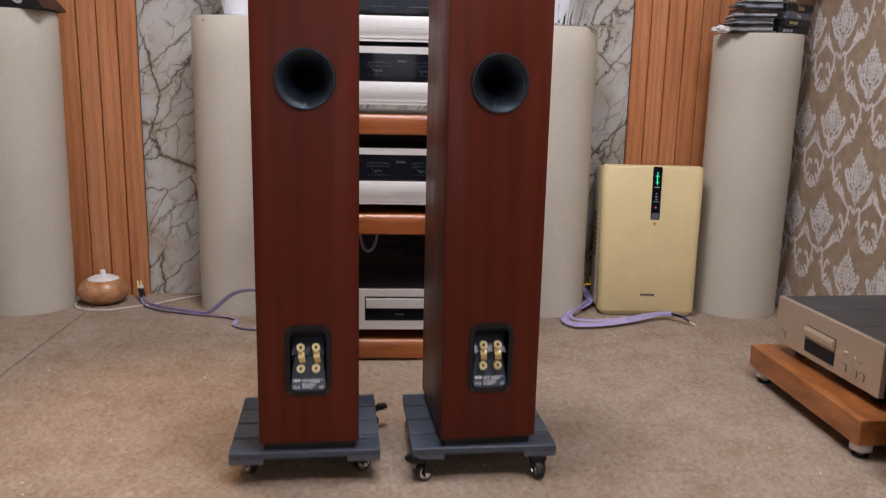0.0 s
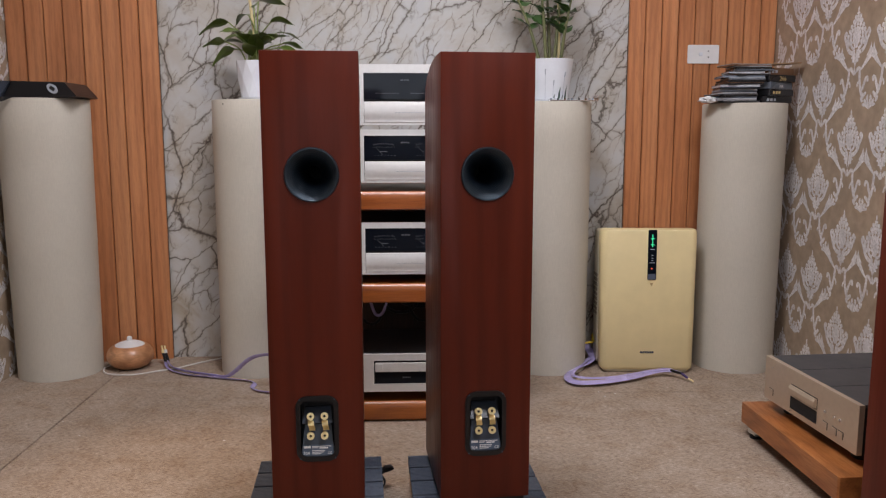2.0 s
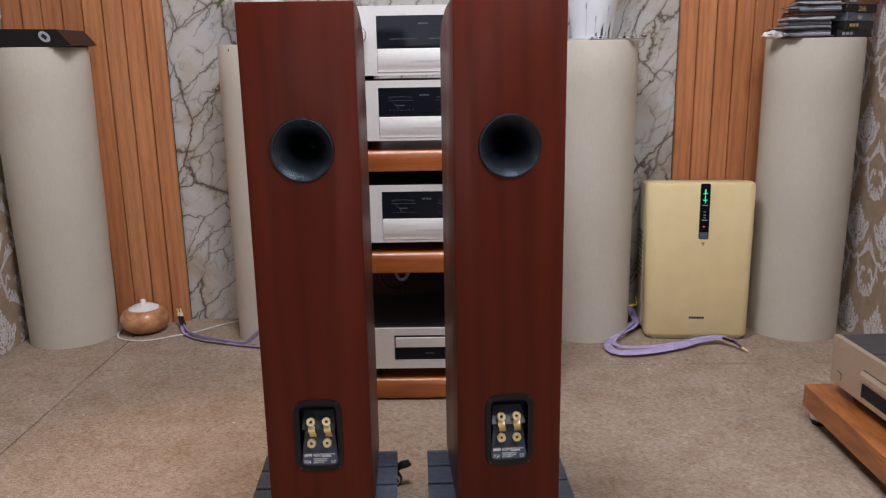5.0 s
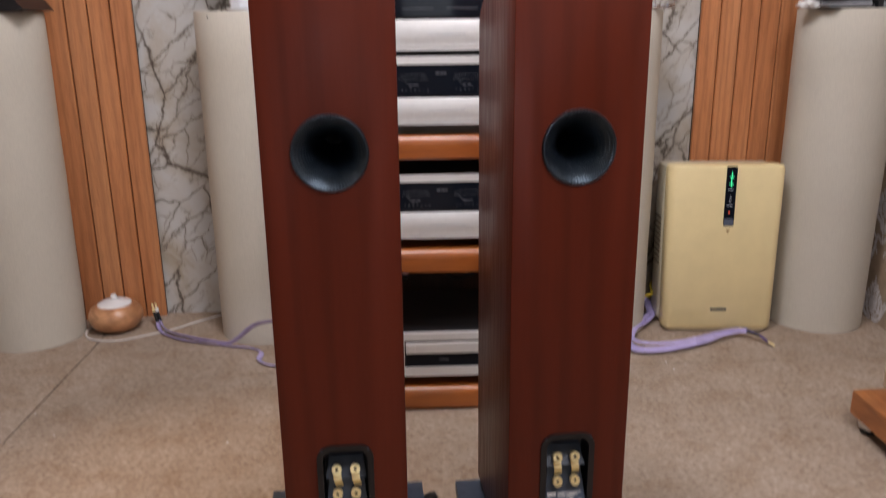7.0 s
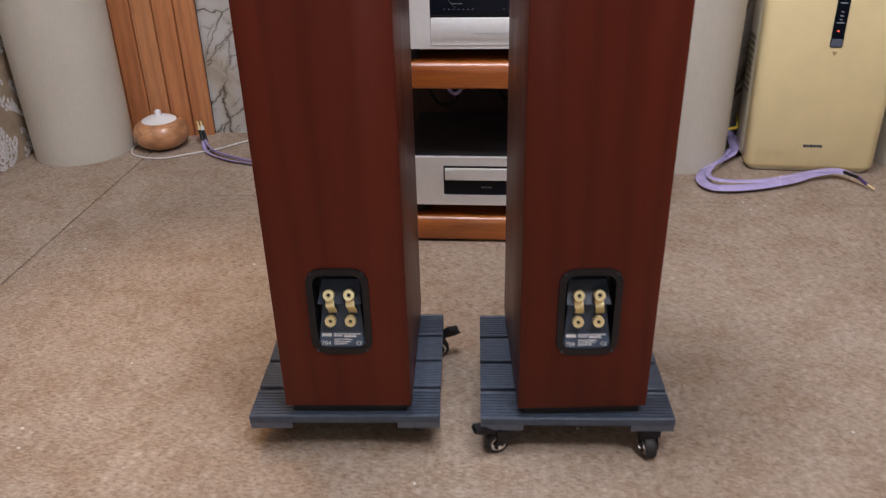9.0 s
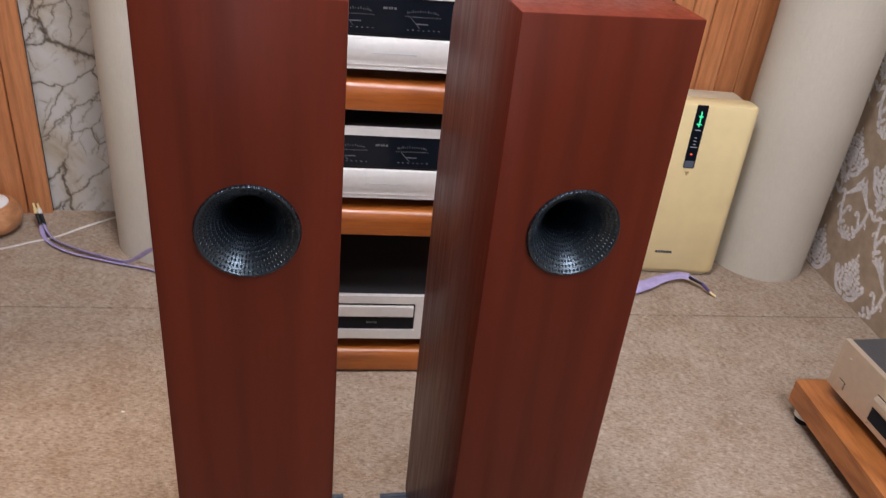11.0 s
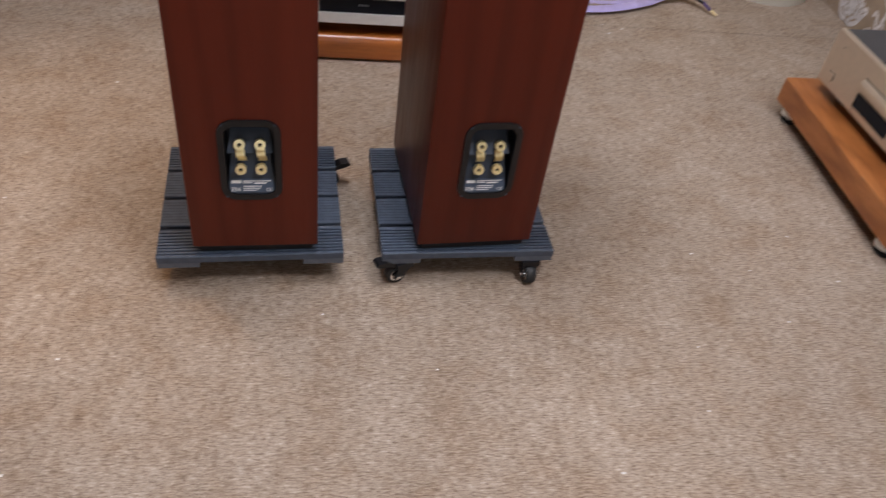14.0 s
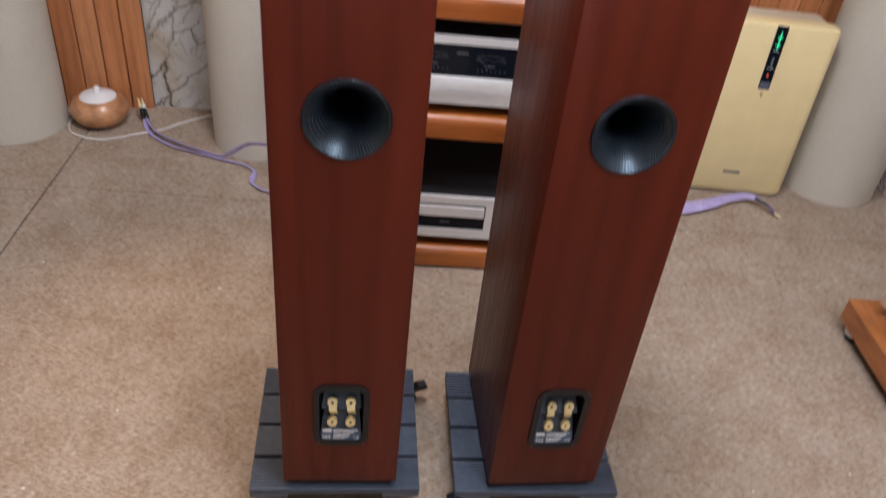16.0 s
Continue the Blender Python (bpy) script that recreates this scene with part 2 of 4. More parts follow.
YELLOW = plain("yellow_jacket", (0.75, 0.56, 0.06), 0.4)
CORD = plain("white_cord", (0.72, 0.68, 0.64), 0.5)
BRASS = plain("brass_trim", (0.78, 0.62, 0.30), 0.35, 0.6)


def glowing(name, colour, strength):
    k = Mat(name, 0.4, 0, colour)
    sock(k.b, "Emission Color", (*colour, 1))
    sock(k.b, "Emission Strength", strength)
    return k.m


LEDGREEN, LEDRED, LEDWHITE = glowing("green_led", (0.03, 0.8, 0.35), 0.8), glowing("red_led", (0.9, 0.1, 0.05), 1.2), glowing("panel_diffuser", (1, 0.97, 0.93), 6)


# mesh helpers
def box(bm, x0, x1, y0, y1, z0, z1, bevel=0.0, seg=2):
    r = bmesh.ops.create_cube(bm, size=1, matrix=Matrix.Translation(((x0 + x1) / 2, (y0 + y1) / 2, (z0 + z1) / 2)) @ Matrix.Diagonal((x1 - x0, y1 - y0, z1 - z0, 1)))
    if bevel:
        edges = list({e for v in r["verts"] for e in v.link_edges})
        bmesh.ops.bevel(bm, geom=edges, offset=bevel, segments=seg, affect="EDGES", profile=0.5)
    return bm


def boxed(x0, x1, y0, y1, z0, z1, bevel=0.0, seg=2):
    return box(bmesh.new(), x0, x1, y0, y1, z0, z1, bevel, seg)


def lathe(profile, seg=32, bm=None, m=None, caps=False):
    """Turns a profile of (radius, height) about z."""
    bm = bm or bmesh.new()
    m = m or Matrix()
    rings = []
    for r, z in profile:
        if r < 1e-6:
            rings.append([bm.verts.new(m @ Vector((0, 0, z)))])
        else:
            rings.append([bm.verts.new(m @ Vector((r * math.cos(2 * math.pi * i / seg), r * math.sin(2 * math.pi * i / seg), z))) for i in range(seg)])
    for a, b in zip(rings, rings[1:]):
        for i in range(seg):
            j = (i + 1) % seg
            q = [a[i % len(a)], a[j % len(a)], b[j % len(b)], b[i % len(b)]]
            q = [v for n, v in enumerate(q) if v not in q[:n]]
            if len(q) > 2:
                bm.faces.new(q)
    if caps:
        for ring, flip in ((rings[0], True), (rings[-1], False)):
            if len(ring) > 2:
                bm.faces.new(ring[::-1] if flip else ring)
    return bm


def prism(outline, y0, y1, bm=None, axis="y"):
    """Extrudes a closed outline of (a, b): axis y gives (x, z), axis x gives (y, z), axis z gives (x, y)."""
    bm = bm or bmesh.new()
    put = {"y": lambda a, b, c: (a, c, b), "x": lambda a, b, c: (c, a, b), "z": lambda a, b, c: (a, b, c)}[axis]
    r0, r1 = ([bm.verts.new(put(a, b, c)) for a, b in outline] for c in (y0, y1))
    n = len(outline)
    for i in range(n):
        bm.faces.new((r0[i], r0[(i + 1) % n], r1[(i + 1) % n], r1[i]))
    bm.faces.new(r0[::-1])
    bm.faces.new(r1)
    bmesh.ops.recalc_face_normals(bm, faces=bm.faces)
    return bm


def tube(points, r, seg=8, bm=None, flat=None, twist=0.0):
    """A tube along points; flat = (half width, half thickness) gives a ribbon."""
    bm = bm or bmesh.new()
    pts = [Vector(p) for p in points]
    rings = []
    for i, p in enumerate(pts):
        d = (pts[min(i + 1, len(pts) - 1)] - pts[max(i - 1, 0)]).normalized()
        side = d.cross(Vector((0, 0, 1)))
        side = side.normalized() if side.length > 1e-3 else Vector((1, 0, 0))
        up = side.cross(d)
        w, h = flat or (r, r)
        ring = []
        for k in range(seg):
            a = 2 * math.pi * k / seg
            u, v = w * math.cos(a), h * math.sin(a)
            ca, sa = math.cos(twist), math.sin(twist)
            ring.append(bm.verts.new(p + side * (u * ca - v * sa) + up * (u * sa + v * ca)))
        rings.append(ring)
    for a, b in zip(rings, rings[1:]):
        for k in range(seg):
            bm.faces.new((a[k], a[(k + 1) % seg], b[(k + 1) % seg], b[k]))
    bm.faces.new(rings[0][::-1])
    bm.faces.new(rings[-1])
    bmesh.ops.recalc_face_normals(bm, faces=bm.faces)
    return bm


def smooth_path(points, steps=8):
    """A rounded line through points (Catmull-Rom)."""
    p = [Vector(q) for q in points]
    p = [2 * p[0] - p[1]] + p + [2 * p[-1] - p[-2]]
    out = []
    for a, b, c, d in zip(p, p[1:], p[2:], p[3:]):
        for i in range(steps):
            t = i / steps
            out.append(0.5 * ((2 * b) + (c - a) * t + (2 * a - 5 * b + 4 * c - d) * t * t + (3 * b - a - 3 * c + d) * t ** 3))
    return out + [p[-2]]


def round_rect(w, h, r, n=6, cx=0.0, cz=0.0):
    pts = []
    for sx, sz, a0 in ((1, 1, 0), (-1, 1, 90), (-1, -1, 180), (1, -1, 270)):
        for i in range(n + 1):
            a = radians(a0 + 90 * i / n)
            pts.append((cx + sx * (w / 2 - r) + r * math.cos(a), cz + sz * (h / 2 - r) + r * math.sin(a)))
    return pts


def mesh_of(name, bm, material, smooth=None):
    me = bpy.data.meshes.new(name)
    bm.normal_update()
    if smooth:
        for f in bm.faces:
            f.smooth = True
        for e in bm.edges:
            e.smooth = not (len(e.link_faces) == 2 and e.calc_face_angle(0) > radians(smooth))
    bm.to_mesh(me)
    bm.free()
    me.materials.append(material)
    return me


def part(name, bm, material, parent=None, label="", m=None, smooth=None):
    ob = new(name, mesh_of(name, bm, material, smooth))
    ob.parent = parent
    if m is not None:
        ob.matrix_basis = m
    return tagged(ob, label)


def thing(name, m, label, category, group=""):
    ob = new(name)
    ob.empty_display_size = 0.05
    ob.matrix_basis = m
    return tagged(ob, label, category, group)


def setting(name, bm, material, label, m=None):
    ob = part(name, bm, material, None, label, m)
    return tagged(ob, label, kind="structure")


def share(name, mesh, parent, m, label=""):
    ob = new(name, mesh)
    ob.parent, ob.matrix_basis = parent, m
    return tagged(ob, label)


# large structure
X0, X1, Y0, Y1, TOP = -1.328, 1.81, -3.0, 3.53, 2.7
setting("subfloor", boxed(X0 - 0.1, X1 + 0.1, Y0 - 0.1, Y1 + 0.1, -0.08, -0.006), DARKGAP, "dark floor screed under the carpet")
for x0, x1, y0, y1 in ((-0.9148, X1, Y0, 2.9763), (X0, -0.9192, Y0, 2.9485), (X0, -0.9192, 2.9515, Y1), (-0.9148, X1, 2.9797, Y1)):
    setting("floor", boxed(x0, x1, y0, y1, -0.006, 0.0, 0.001, 1), CARPET, "beige brown short loop carpet with cut seams")
setting("ceiling", boxed(X0 - 0.1, X1 + 0.1, Y0 - 0.1, Y1 + 0.1, TOP, TOP + 0.1), CEIL, "plain white painted ceiling")
setting("wall_north", boxed(X0 - 0.1, X1 + 0.1, Y1, Y1 + 0.1, -0.08, TOP), MARBLE, "grey white marble wall with brown veins")
wall_east = setting("wall_east", boxed(X1, X1 + 0.1, Y0, Y1, -0.08, TOP), PAPER, "taupe wallpaper with a silver damask print")
wall_west = setting("wall_west", boxed(X0 - 0.1, X0, Y0, Y1, -0.08, TOP), PAPER, "taupe wallpaper with a silver damask print")
back = bmesh.new()
for a in ((X0 - 0.1, -0.8, -0.08, TOP), (1.2, X1 + 0.1, -0.08, TOP), (-0.8, 1.2, -0.08, 0.95), (-0.8, 1.2, 2.25, TOP)):
    box(back, a[0], a[1], Y0 - 0.1, Y0, a[2], a[3])
setting("wall_south", back, PAINT, "plain painted wall with a window opening")

# wood panelling on both sides of the marble
PITCH = 0.0695
plank_mesh = mesh_of("plank", prism([(0.0015, 0), (0.0015, -0.010), (0.0045, -0.014), (PITCH - 0.0045, -0.014), (PITCH - 0.0015, -0.010), (PITCH - 0.0015, 0)], 0, TOP, axis="z"), PANEL)


def panelling(name, x, y, turn, count, wide=1.0):
    root = setting(name, boxed(0, PITCH * wide * count, -0.004, 0.0, 0, TOP), DARKGAP, "vertical tongue and groove wood panelling", pose(x, y, 0, 0, 0, turn))
    for i in range(count):
        share("plank", plank_mesh, root, pose(i * PITCH * wide, -0.004, 0) @ Matrix.Diagonal((wide, 1, 1, 1)))


panelling("wall_panel_east", 1.183, Y1 - 0.002, 0.0, 9)
panelling("wall_panel_west", -1.327, 3.4535, 7.0, 8, 1.037)

# ceiling lights that light the room
for px, py in PANELS:
    root = thing("ceiling_light", pose(px, py, TOP), "square white led ceiling panel, switched on", "ceiling light", "ceiling panels")
    fr = bmesh.new()
    for a in ((-0.31, 0.31, -0.31, -0.29), (-0.31, 0.31, 0.29, 0.31), (-0.31, -0.29, -0.29, 0.29), (0.29, 0.31, -0.29, 0.29)):
        box(fr, a[0], a[1], a[2], a[3], -0.03, 0.0)
    part("frame", fr, WHITE, root)
    part("diffuser", boxed(-0.29, 0.29, -0.29, 0.29, -0.022, -0.012), LEDWHITE, root, "glowing white diffuser")
win = setting("window_1", boxed(-0.8, 1.2, -3.09, -3.07, 0.95, 2.25), glowing("window_sky", (0.75, 0.86, 1.0), 1.5), "bright daylit window pane")
wf = bmesh.new()
for a in ((-0.8, -0.75, 0.95, 2.25), (1.15, 1.2, 0.95, 2.25), (0.175, 0.225, 0.95, 2.25)):
    box(wf, a[0], a[1], -3.07, -3.03, a[2], a[3])
part("window_frame", wf, WHITE, win)

# floor-standing loudspeakers, seen from behind
SW, SD, SH = 0.2135, 0.310, 1.048
FOOT = 0.008


def bezel_ring(outer, inner, y0, y1):
    """A flat frame between two outlines of the same count, y0 in front."""
    bm = bmesh.new()
    rows = [[bm.verts.new((a, y, b)) for a, b in o] for o, y in ((outer, y1), (outer, y0 + 0.0015), ([(a * 0.985 + c * 0.015, b * 0.985 + d * 0.015) for (a, b), (c, d) in zip(outer, inner)], y0), (inner, y0), (inner, y1))]
    n = len(outer)
    for r, s in zip(rows, rows[1:]):
        for i in range(n):
            bm.faces.new((r[i], r[(i + 1) % n], s[(i + 1) % n], s[i]))
    bmesh.ops.recalc_face_normals(bm, faces=bm.faces)
    return bm


def text_part(name, words, size, m, material, parent, label=""):
    cu = bpy.data.curves.new(name, "FONT")
    cu.body, cu.size, cu.align_x, cu.extrude = words, size, "LEFT", 0.0001
    tmp = bpy.data.objects.new(name, cu)
    scene.collection.objects.link(tmp)
    me = bpy.data.meshes.new_from_object(tmp.evaluated_get(bpy.context.evaluated_depsgraph_get()))
    bpy.data.objects.remove(tmp)
    me.materials.clear()
    me.materials.append(material)
    ob = new(name, me)
    ob.parent, ob.matrix_basis = parent, m
    return tagged(ob, label)


def quad_plate(bl, br, tr, tl, thick):
    """A plate with four front corners, thickened to the back (+y)."""
    bm = bmesh.new()
    f = [bm.verts.new(p) for p in (bl, br, tr, tl)]
    b = [bm.verts.new(Vector(p) + Vector((0, thick, 0))) for p in (bl, br, tr, tl)]
    bm.faces.new(f)
    bm.faces.new(b[::-1])
    for i in range(4):
        bm.faces.new((f[i], b[i], b[(i + 1) % 4], f[(i + 1) % 4]))
    bmesh.ops.recalc_face_normals(bm, faces=bm.faces)
    return bm


def loudspeaker(m, label):
    root = thing("loudspeaker", m, label, "loudspeaker", "floor-standing loudspeakers")
    h = SW / 2
    # side profile: flat at the back, the top rolls down to the front
    prof = [(0, FOOT), (SD, FOOT), (SD, SH - 0.085)]
    for i in range(1, 13):
        a = radians(90 * i / 12)
        prof.append((0.045 + (SD - 0.045) * math.cos(a), SH - 0.085 + 0.085 * math.sin(a)))
    prof.append((0, SH))
    bm = prism(prof, -h, h, axis="x")
    edges = [e for e in bm.edges if abs(e.verts[0].co.x - e.verts[1].co.x) < 1e-5 or abs(e.verts[0].co.y) < 1e-4 and abs(e.verts[1].co.y) < 1e-4]
    bmesh.ops.bevel(bm, geom=edges, offset=0.0022, segments=2, affect="EDGES", profile=0.5)
    body = part("cabinet", bm, VENEER, root, "cherry red wood veneer cabinet", smooth=35)
    # round and rounded-rectangular holes cut through the back
    cut = bmesh.new()
    lathe([(0.0575, -0.02), (0.0575, 0.26)], 48, cut, Matrix.Translation((0, 0, 0.780)) @ Matrix.Rotation(radians(-90), 4, "X"), True)
    prism(round_rect(0.090, 0.147, 0.022, 6, 0, 0.195), -0.02, 0.07, cut)
    bmesh.ops.recalc_face_normals(cut, faces=cut.faces)
    cme = mesh_of("cutter", cut, VENEER)
    cob = bpy.data.objects.new("cutter", cme)
    scene.collection.objects.link(cob)
    cob.parent = root
    mod = body.modifiers.new("holes", "BOOLEAN")
    mod.operation, mod.object, mod.solver = "DIFFERENCE", cob, "EXACT"
    bpy.context.view_layer.update()
    done = bpy.data.meshes.new_from_object(body.evaluated_get(bpy.context.evaluated_depsgraph_get()))
    body.modifiers.clear()
    body.data = done
    bpy.data.objects.remove(cob)
    # bass port: flared horn with a rolled lip
    flare = [(0.0608, 0.001), (0.0606, -0.002), (0.0592, -0.0042), (0.0570, -0.0044), (0.0535, -0.001)]
    for i in range(1, 15):
        u = i / 14
        flare.append((0.017 + 0.0365 * (1 - u) ** 1.35, 0.078 * u ** 1.35))
    flare += [(0.0165, 0.10), (0.022, 0.24)]
    part("bass_port", lathe(flare, 64), PORT, root, "black flared bass port with dimples", pose(0, 0, 0.780) @ Matrix.Rotation(radians(-90), 4, "X"), 40)
    part("port_end", lathe([(0.024, 0.24), (0.024, 0.245), (0, 0.245)], 20), MATTE, root, "", pose(0, 0, 0.780) @ Matrix.Rotation(radians(-90), 4, "X"))
    # terminal panel
    zc = 0.195
    pan = part("terminal_panel", bezel_ring(round_rect(0.098, 0.158, 0.026, 6, 0, zc), round_rect(0.077, 0.135, 0.016, 6, 0, zc), -0.003, 0.045), BLACK, root, "recessed black plastic terminal panel", smooth=30)
    part("recess", quad_plate((-0.041, 0.042, zc - 0.069), (0.041, 0.042, zc - 0.069), (0.041, 0.042, zc + 0.069), (-0.041, 0.042, zc + 0.069), 0.004), MATTE, pan)
    part("upper_plate", quad_plate((-0.035, 0.006, 0.2060), (0.035, 0.006, 0.2060), (0.0295, 0.032, 0.2370), (-0.0295, 0.032, 0.2370), 0.006), GREYPLATE, pan, "slate grey slanted plate")
    part("lower_plate", quad_plate((-0.039, 0.000, 0.1270), (0.039, 0.000, 0.1270), (0.030, 0.020, 0.1980), (-0.030, 0.020, 0.1980), 0.006), GREYPLATE, pan, "slate grey slanted plate")
    part("rating_label", quad_plate((-0.0365, -0.0004, 0.1305), (0.0365, -0.0004, 0.1305), (0.0335, 0.0061, 0.1545), (-0.0335, 0.0061, 0.1545), 0.0003), LABEL, pan, "dark blue rating label with white print")
    lean = pose(0, 0, 0, 90 - 15.2, 0, 0)
    text_part("rating_number", "704", 0.0105, pose(-0.0345, -0.0003, 0.1322) @ lean, WHITE, pan)
    text_part("rating_mark", "CE", 0.0085, pose(0.022, -0.0003, 0.1325) @ lean, WHITE, pan)
    bars = bmesh.new()
    for x, z, w, t in ((-0.033, 0.1465, 0.016, 0.0050), (-0.014, 0.1495, 0.044, 0.0013), (-0.014, 0.1465, 0.014, 0.0013), (0.003, 0.1452, 0.020, 0.0024), (-0.014, 0.1405, 0.030, 0.0012), (-0.014, 0.1370, 0.028, 0.0012), (-0.014, 0.1335, 0.022, 0.0012)):
        box(bars, x, x + w, -0.0002, 0.0003, z, z + t)
    for v in bars.verts:
        v.co.y += -0.0003 + (v.co.z - 0.1305) * 0.271 - 0.0004
    part("label_print", bars, WHITE, pan)
    for x in (-0.016, 0.016):
        for z, y in ((0.2175, 0.018), (0.1745, 0.013)):
            turn = pose(x, y, z) @ Matrix.Rotation(radians(90 - (22 if z > 0.2 else 13)), 4, "X")
            post = part("binding_post", lathe([(0.0035, -0.006), (0.0035, 0.006), (0.0086, 0.006), (0.0091, 0.007), (0.0091, 0.0145), (0.0085, 0.016), (0.0036, 0.016), (0.0030, 0.0150), (0.0030, 0.010), (0, 0.010)], 20), GOLD, pan, "gold binding post", turn, 35)
            part("post_hole", lathe([(0.0028, 0.0105), (0.0028, 0.0120), (0, 0.0120)], 10), MATTE, post)
        strap = smooth_path([(x - 0.001, 0.014, 0.2140), (x + 0.0005, 0.008, 0.2090), (x + 0.001, 0.004, 0.2020), (x + 0.003, 0.008, 0.1940), (x + 0.003, 0.012, 0.1860)], 4)
        st = bmesh.new()
        rows = [[st.verts.new(p + Vector((s * 0.0070, o, 0))) for s, o in ((-1, 0), (1, 0), (1, 0.001), (-1, 0.001))] for p in strap]
        for a, b in zip(rows, rows[1:]):
            for i in range(4):
                st.faces.new((a[i], a[(i + 1) % 4], b[(i + 1) % 4], b[i]))
        bmesh.ops.recalc_face_normals(st, faces=st.faces)
        part("jumper_strap", st, GOLD, pan, "gold jumper strap")
    for x in (-0.040, 0.040):
        for z in (zc - 0.071, zc + 0.071):
            part("screw", lathe([(0.0022, 0), (0.0022, 0.0006), (0, 0.0010)], 10), GREYPLATE, pan, "", pose(x, -0.0032, z) @ Matrix.Rotation(radians(90), 4, "X"))
    part("plinth", boxed(-h + 0.010, h - 0.010, 0.008, SD - 0.012, -0.010, FOOT + 0.0005, 0.002), MATTE, root, "black recessed plinth")
    return root


DECK_Z = 0.079


def rib_plank(depth, width, thick, rib):
    """A composite plank with fine ribs on its top, running along x."""
    n = 9
    o = [(0.0, -thick), (0.0, -0.0015)]
    for i in range(n):
        a, b = 0.0015 + (depth - 0.003) * i / n, 0.0015 + (depth - 0.003) * (i + 1) / n
        o += [(a, 0.0), (a + (b - a) * 0.58, 0.0), (a + (b - a) * 0.66, -rib), (a + (b - a) * 0.92, -rib)]
    o += [(depth, -0.0008), (depth, -thick)]
    return prism(o, -width / 2, width / 2, axis="x")


W_T, D_T = 0.324, 0.324
RIBS = [mesh_of("plank", rib_plank(0.0735, W_T, 0.014, rib), DECK) for rib in (0.0026, 0.0007, 0.0009, 0.0022)]
block_mesh = mesh_of("corner_block", boxed(-0.036, 0.036, -0.03, 0.03, -0.013, 0.0, 0.0008, 1), DECKEDGE)


def caster(parent, x, y, turn, lever):
    c = bmesh.new()
    box(c, -0.017, 0.017, -0.017, 0.017, 0.0405, 0.0518)
    for s in (-1, 1):
        prism([(-0.016, 0.0405), (0.012, 0.0405), (0.022, 0.019), (0.018, 0.013), (0.012, 0.013)], s * 0.0135 - 0.001, s * 0.0135 + 0.001, c)
    lathe([(0.011, 0.041), (0.011, 0.0515), (0, 0.0515)], 16, c)
    fork = part("caster", c, BLACK, parent, "black swivel caster", pose(x, y, 0, 0, 0, turn))
    spin = pose(0.013, 0, 0.0195) @ Matrix.Rotation(radians(90), 4, "X")
    part("tyre", lathe([(0.014, -0.0095), (0.0175, -0.0095), (0.0195, -0.007), (0.0195, 0.007), (0.0175, 0.0095), (0.014, 0.0095), (0.014, -0.0095)], 28), RUBBER, fork, "", spin, 40)
    part("hub", lathe([(0, -0.0102), (0.005, -0.0102), (0.0055, -0.0085), (0.0095, -0.0085), (0.0102, -0.0100), (0.0132, -0.0100), (0.0140, -0.0085), (0.0140, 0.0085), (0.0132, 0.0100), (0.0102, 0.0100), (0.0095, 0.0085), (0.0055, 0.0085), (0.005, 0.0102), (0, 0.0102)], 28), CHROME, fork, "bright wheel hub", spin, 40)
    part("axle_bolt", lathe([(0, -0.0175), (0.004, -0.0175), (0.0045, -0.0145), (0.0045, 0.0145), (0.004, 0.0175), (0, 0.0175)], 8), CHROME, fork, "", spin)
    if lever:
        part("brake_lever", prism([(0.012, 0.038), (0.028, 0.046), (0.046, 0.049), (0.056, 0.054), (0.052, 0.060), (0.034, 0.0590), (0.018, 0.050)], -0.010, 0.010), BLACK, fork, "black brake lever")


def trolley(m, label, wheels):
    root = thing("speaker_trolley", m, label, "trolley", "speaker trolleys")
    for i in range(4):
        share("plank", RIBS[i], root, pose(0, i * 0.0822, DECK_Z))
    for x in (-W_T / 2 + 0.036, W_T / 2 - 0.036):
        for y in (0.031, D_T - 0.031):
            share("corner_block", block_mesh, root, pose(x, y, DECK_Z - 0.0142))
    part("under_panel", boxed(-W_T / 2 + 0.012, W_T / 2 - 0.012, 0.062, D_T - 0.062, DECK_Z - 0.022, DECK_Z - 0.0143), MATTE, root, "black under panel")
    part("centre_strip", boxed(-W_T / 2 + 0.074, W_T / 2 - 0.074, 0.006, 0.0615, DECK_Z - 0.020, DECK_Z - 0.0143), MATTE, root)
    for (x, y), turn, lever in wheels:
        caster(root, x, y, turn, lever)
    return root


WHEELS_A = (((-0.118, 0.060), 130, False), ((0.112, 0.056), 30, False), ((0.140, 0.286), 12, True), ((-0.128, 0.292), 120, False))
WHEELS_B = (((-0.122, 0.016), 198, True), ((0.122, 0.014), 275, False), ((-0.128, 0.292), 100, False), ((0.128, 0.292), 60, False))
trolley(pose(0.0405, 1.902, 0, 0, 0, 3.6), "slatted grey composite trolley on black casters", WHEELS_A)
trolley(pose(0.434, 1.918, 0, 0, 0, 2.8), "slatted grey composite trolley on black casters, brake lever out", WHEELS_B)
SPK_Z = DECK_Z + 0.010
spk = loudspeaker(pose(0.049, 1.908, SPK_Z, 0, 0, 3.2), "cherry veneer floor-standing loudspeaker on a grey trolley")
copy_thing(spk, pose(0.4405, 1.926, SPK_Z, 0, 0, 5.2))
third = copy_thing(spk, pose(1.645, 1.800, SPK_Z, 0, 0, 97))
third["label"] = "cherry veneer loudspeaker beside the wooden plinth"
trolley(pose(1.706, 1.788, 0, 0, 0, 97), "slatted grey trolley beside the wooden plinth", WHEELS_A)


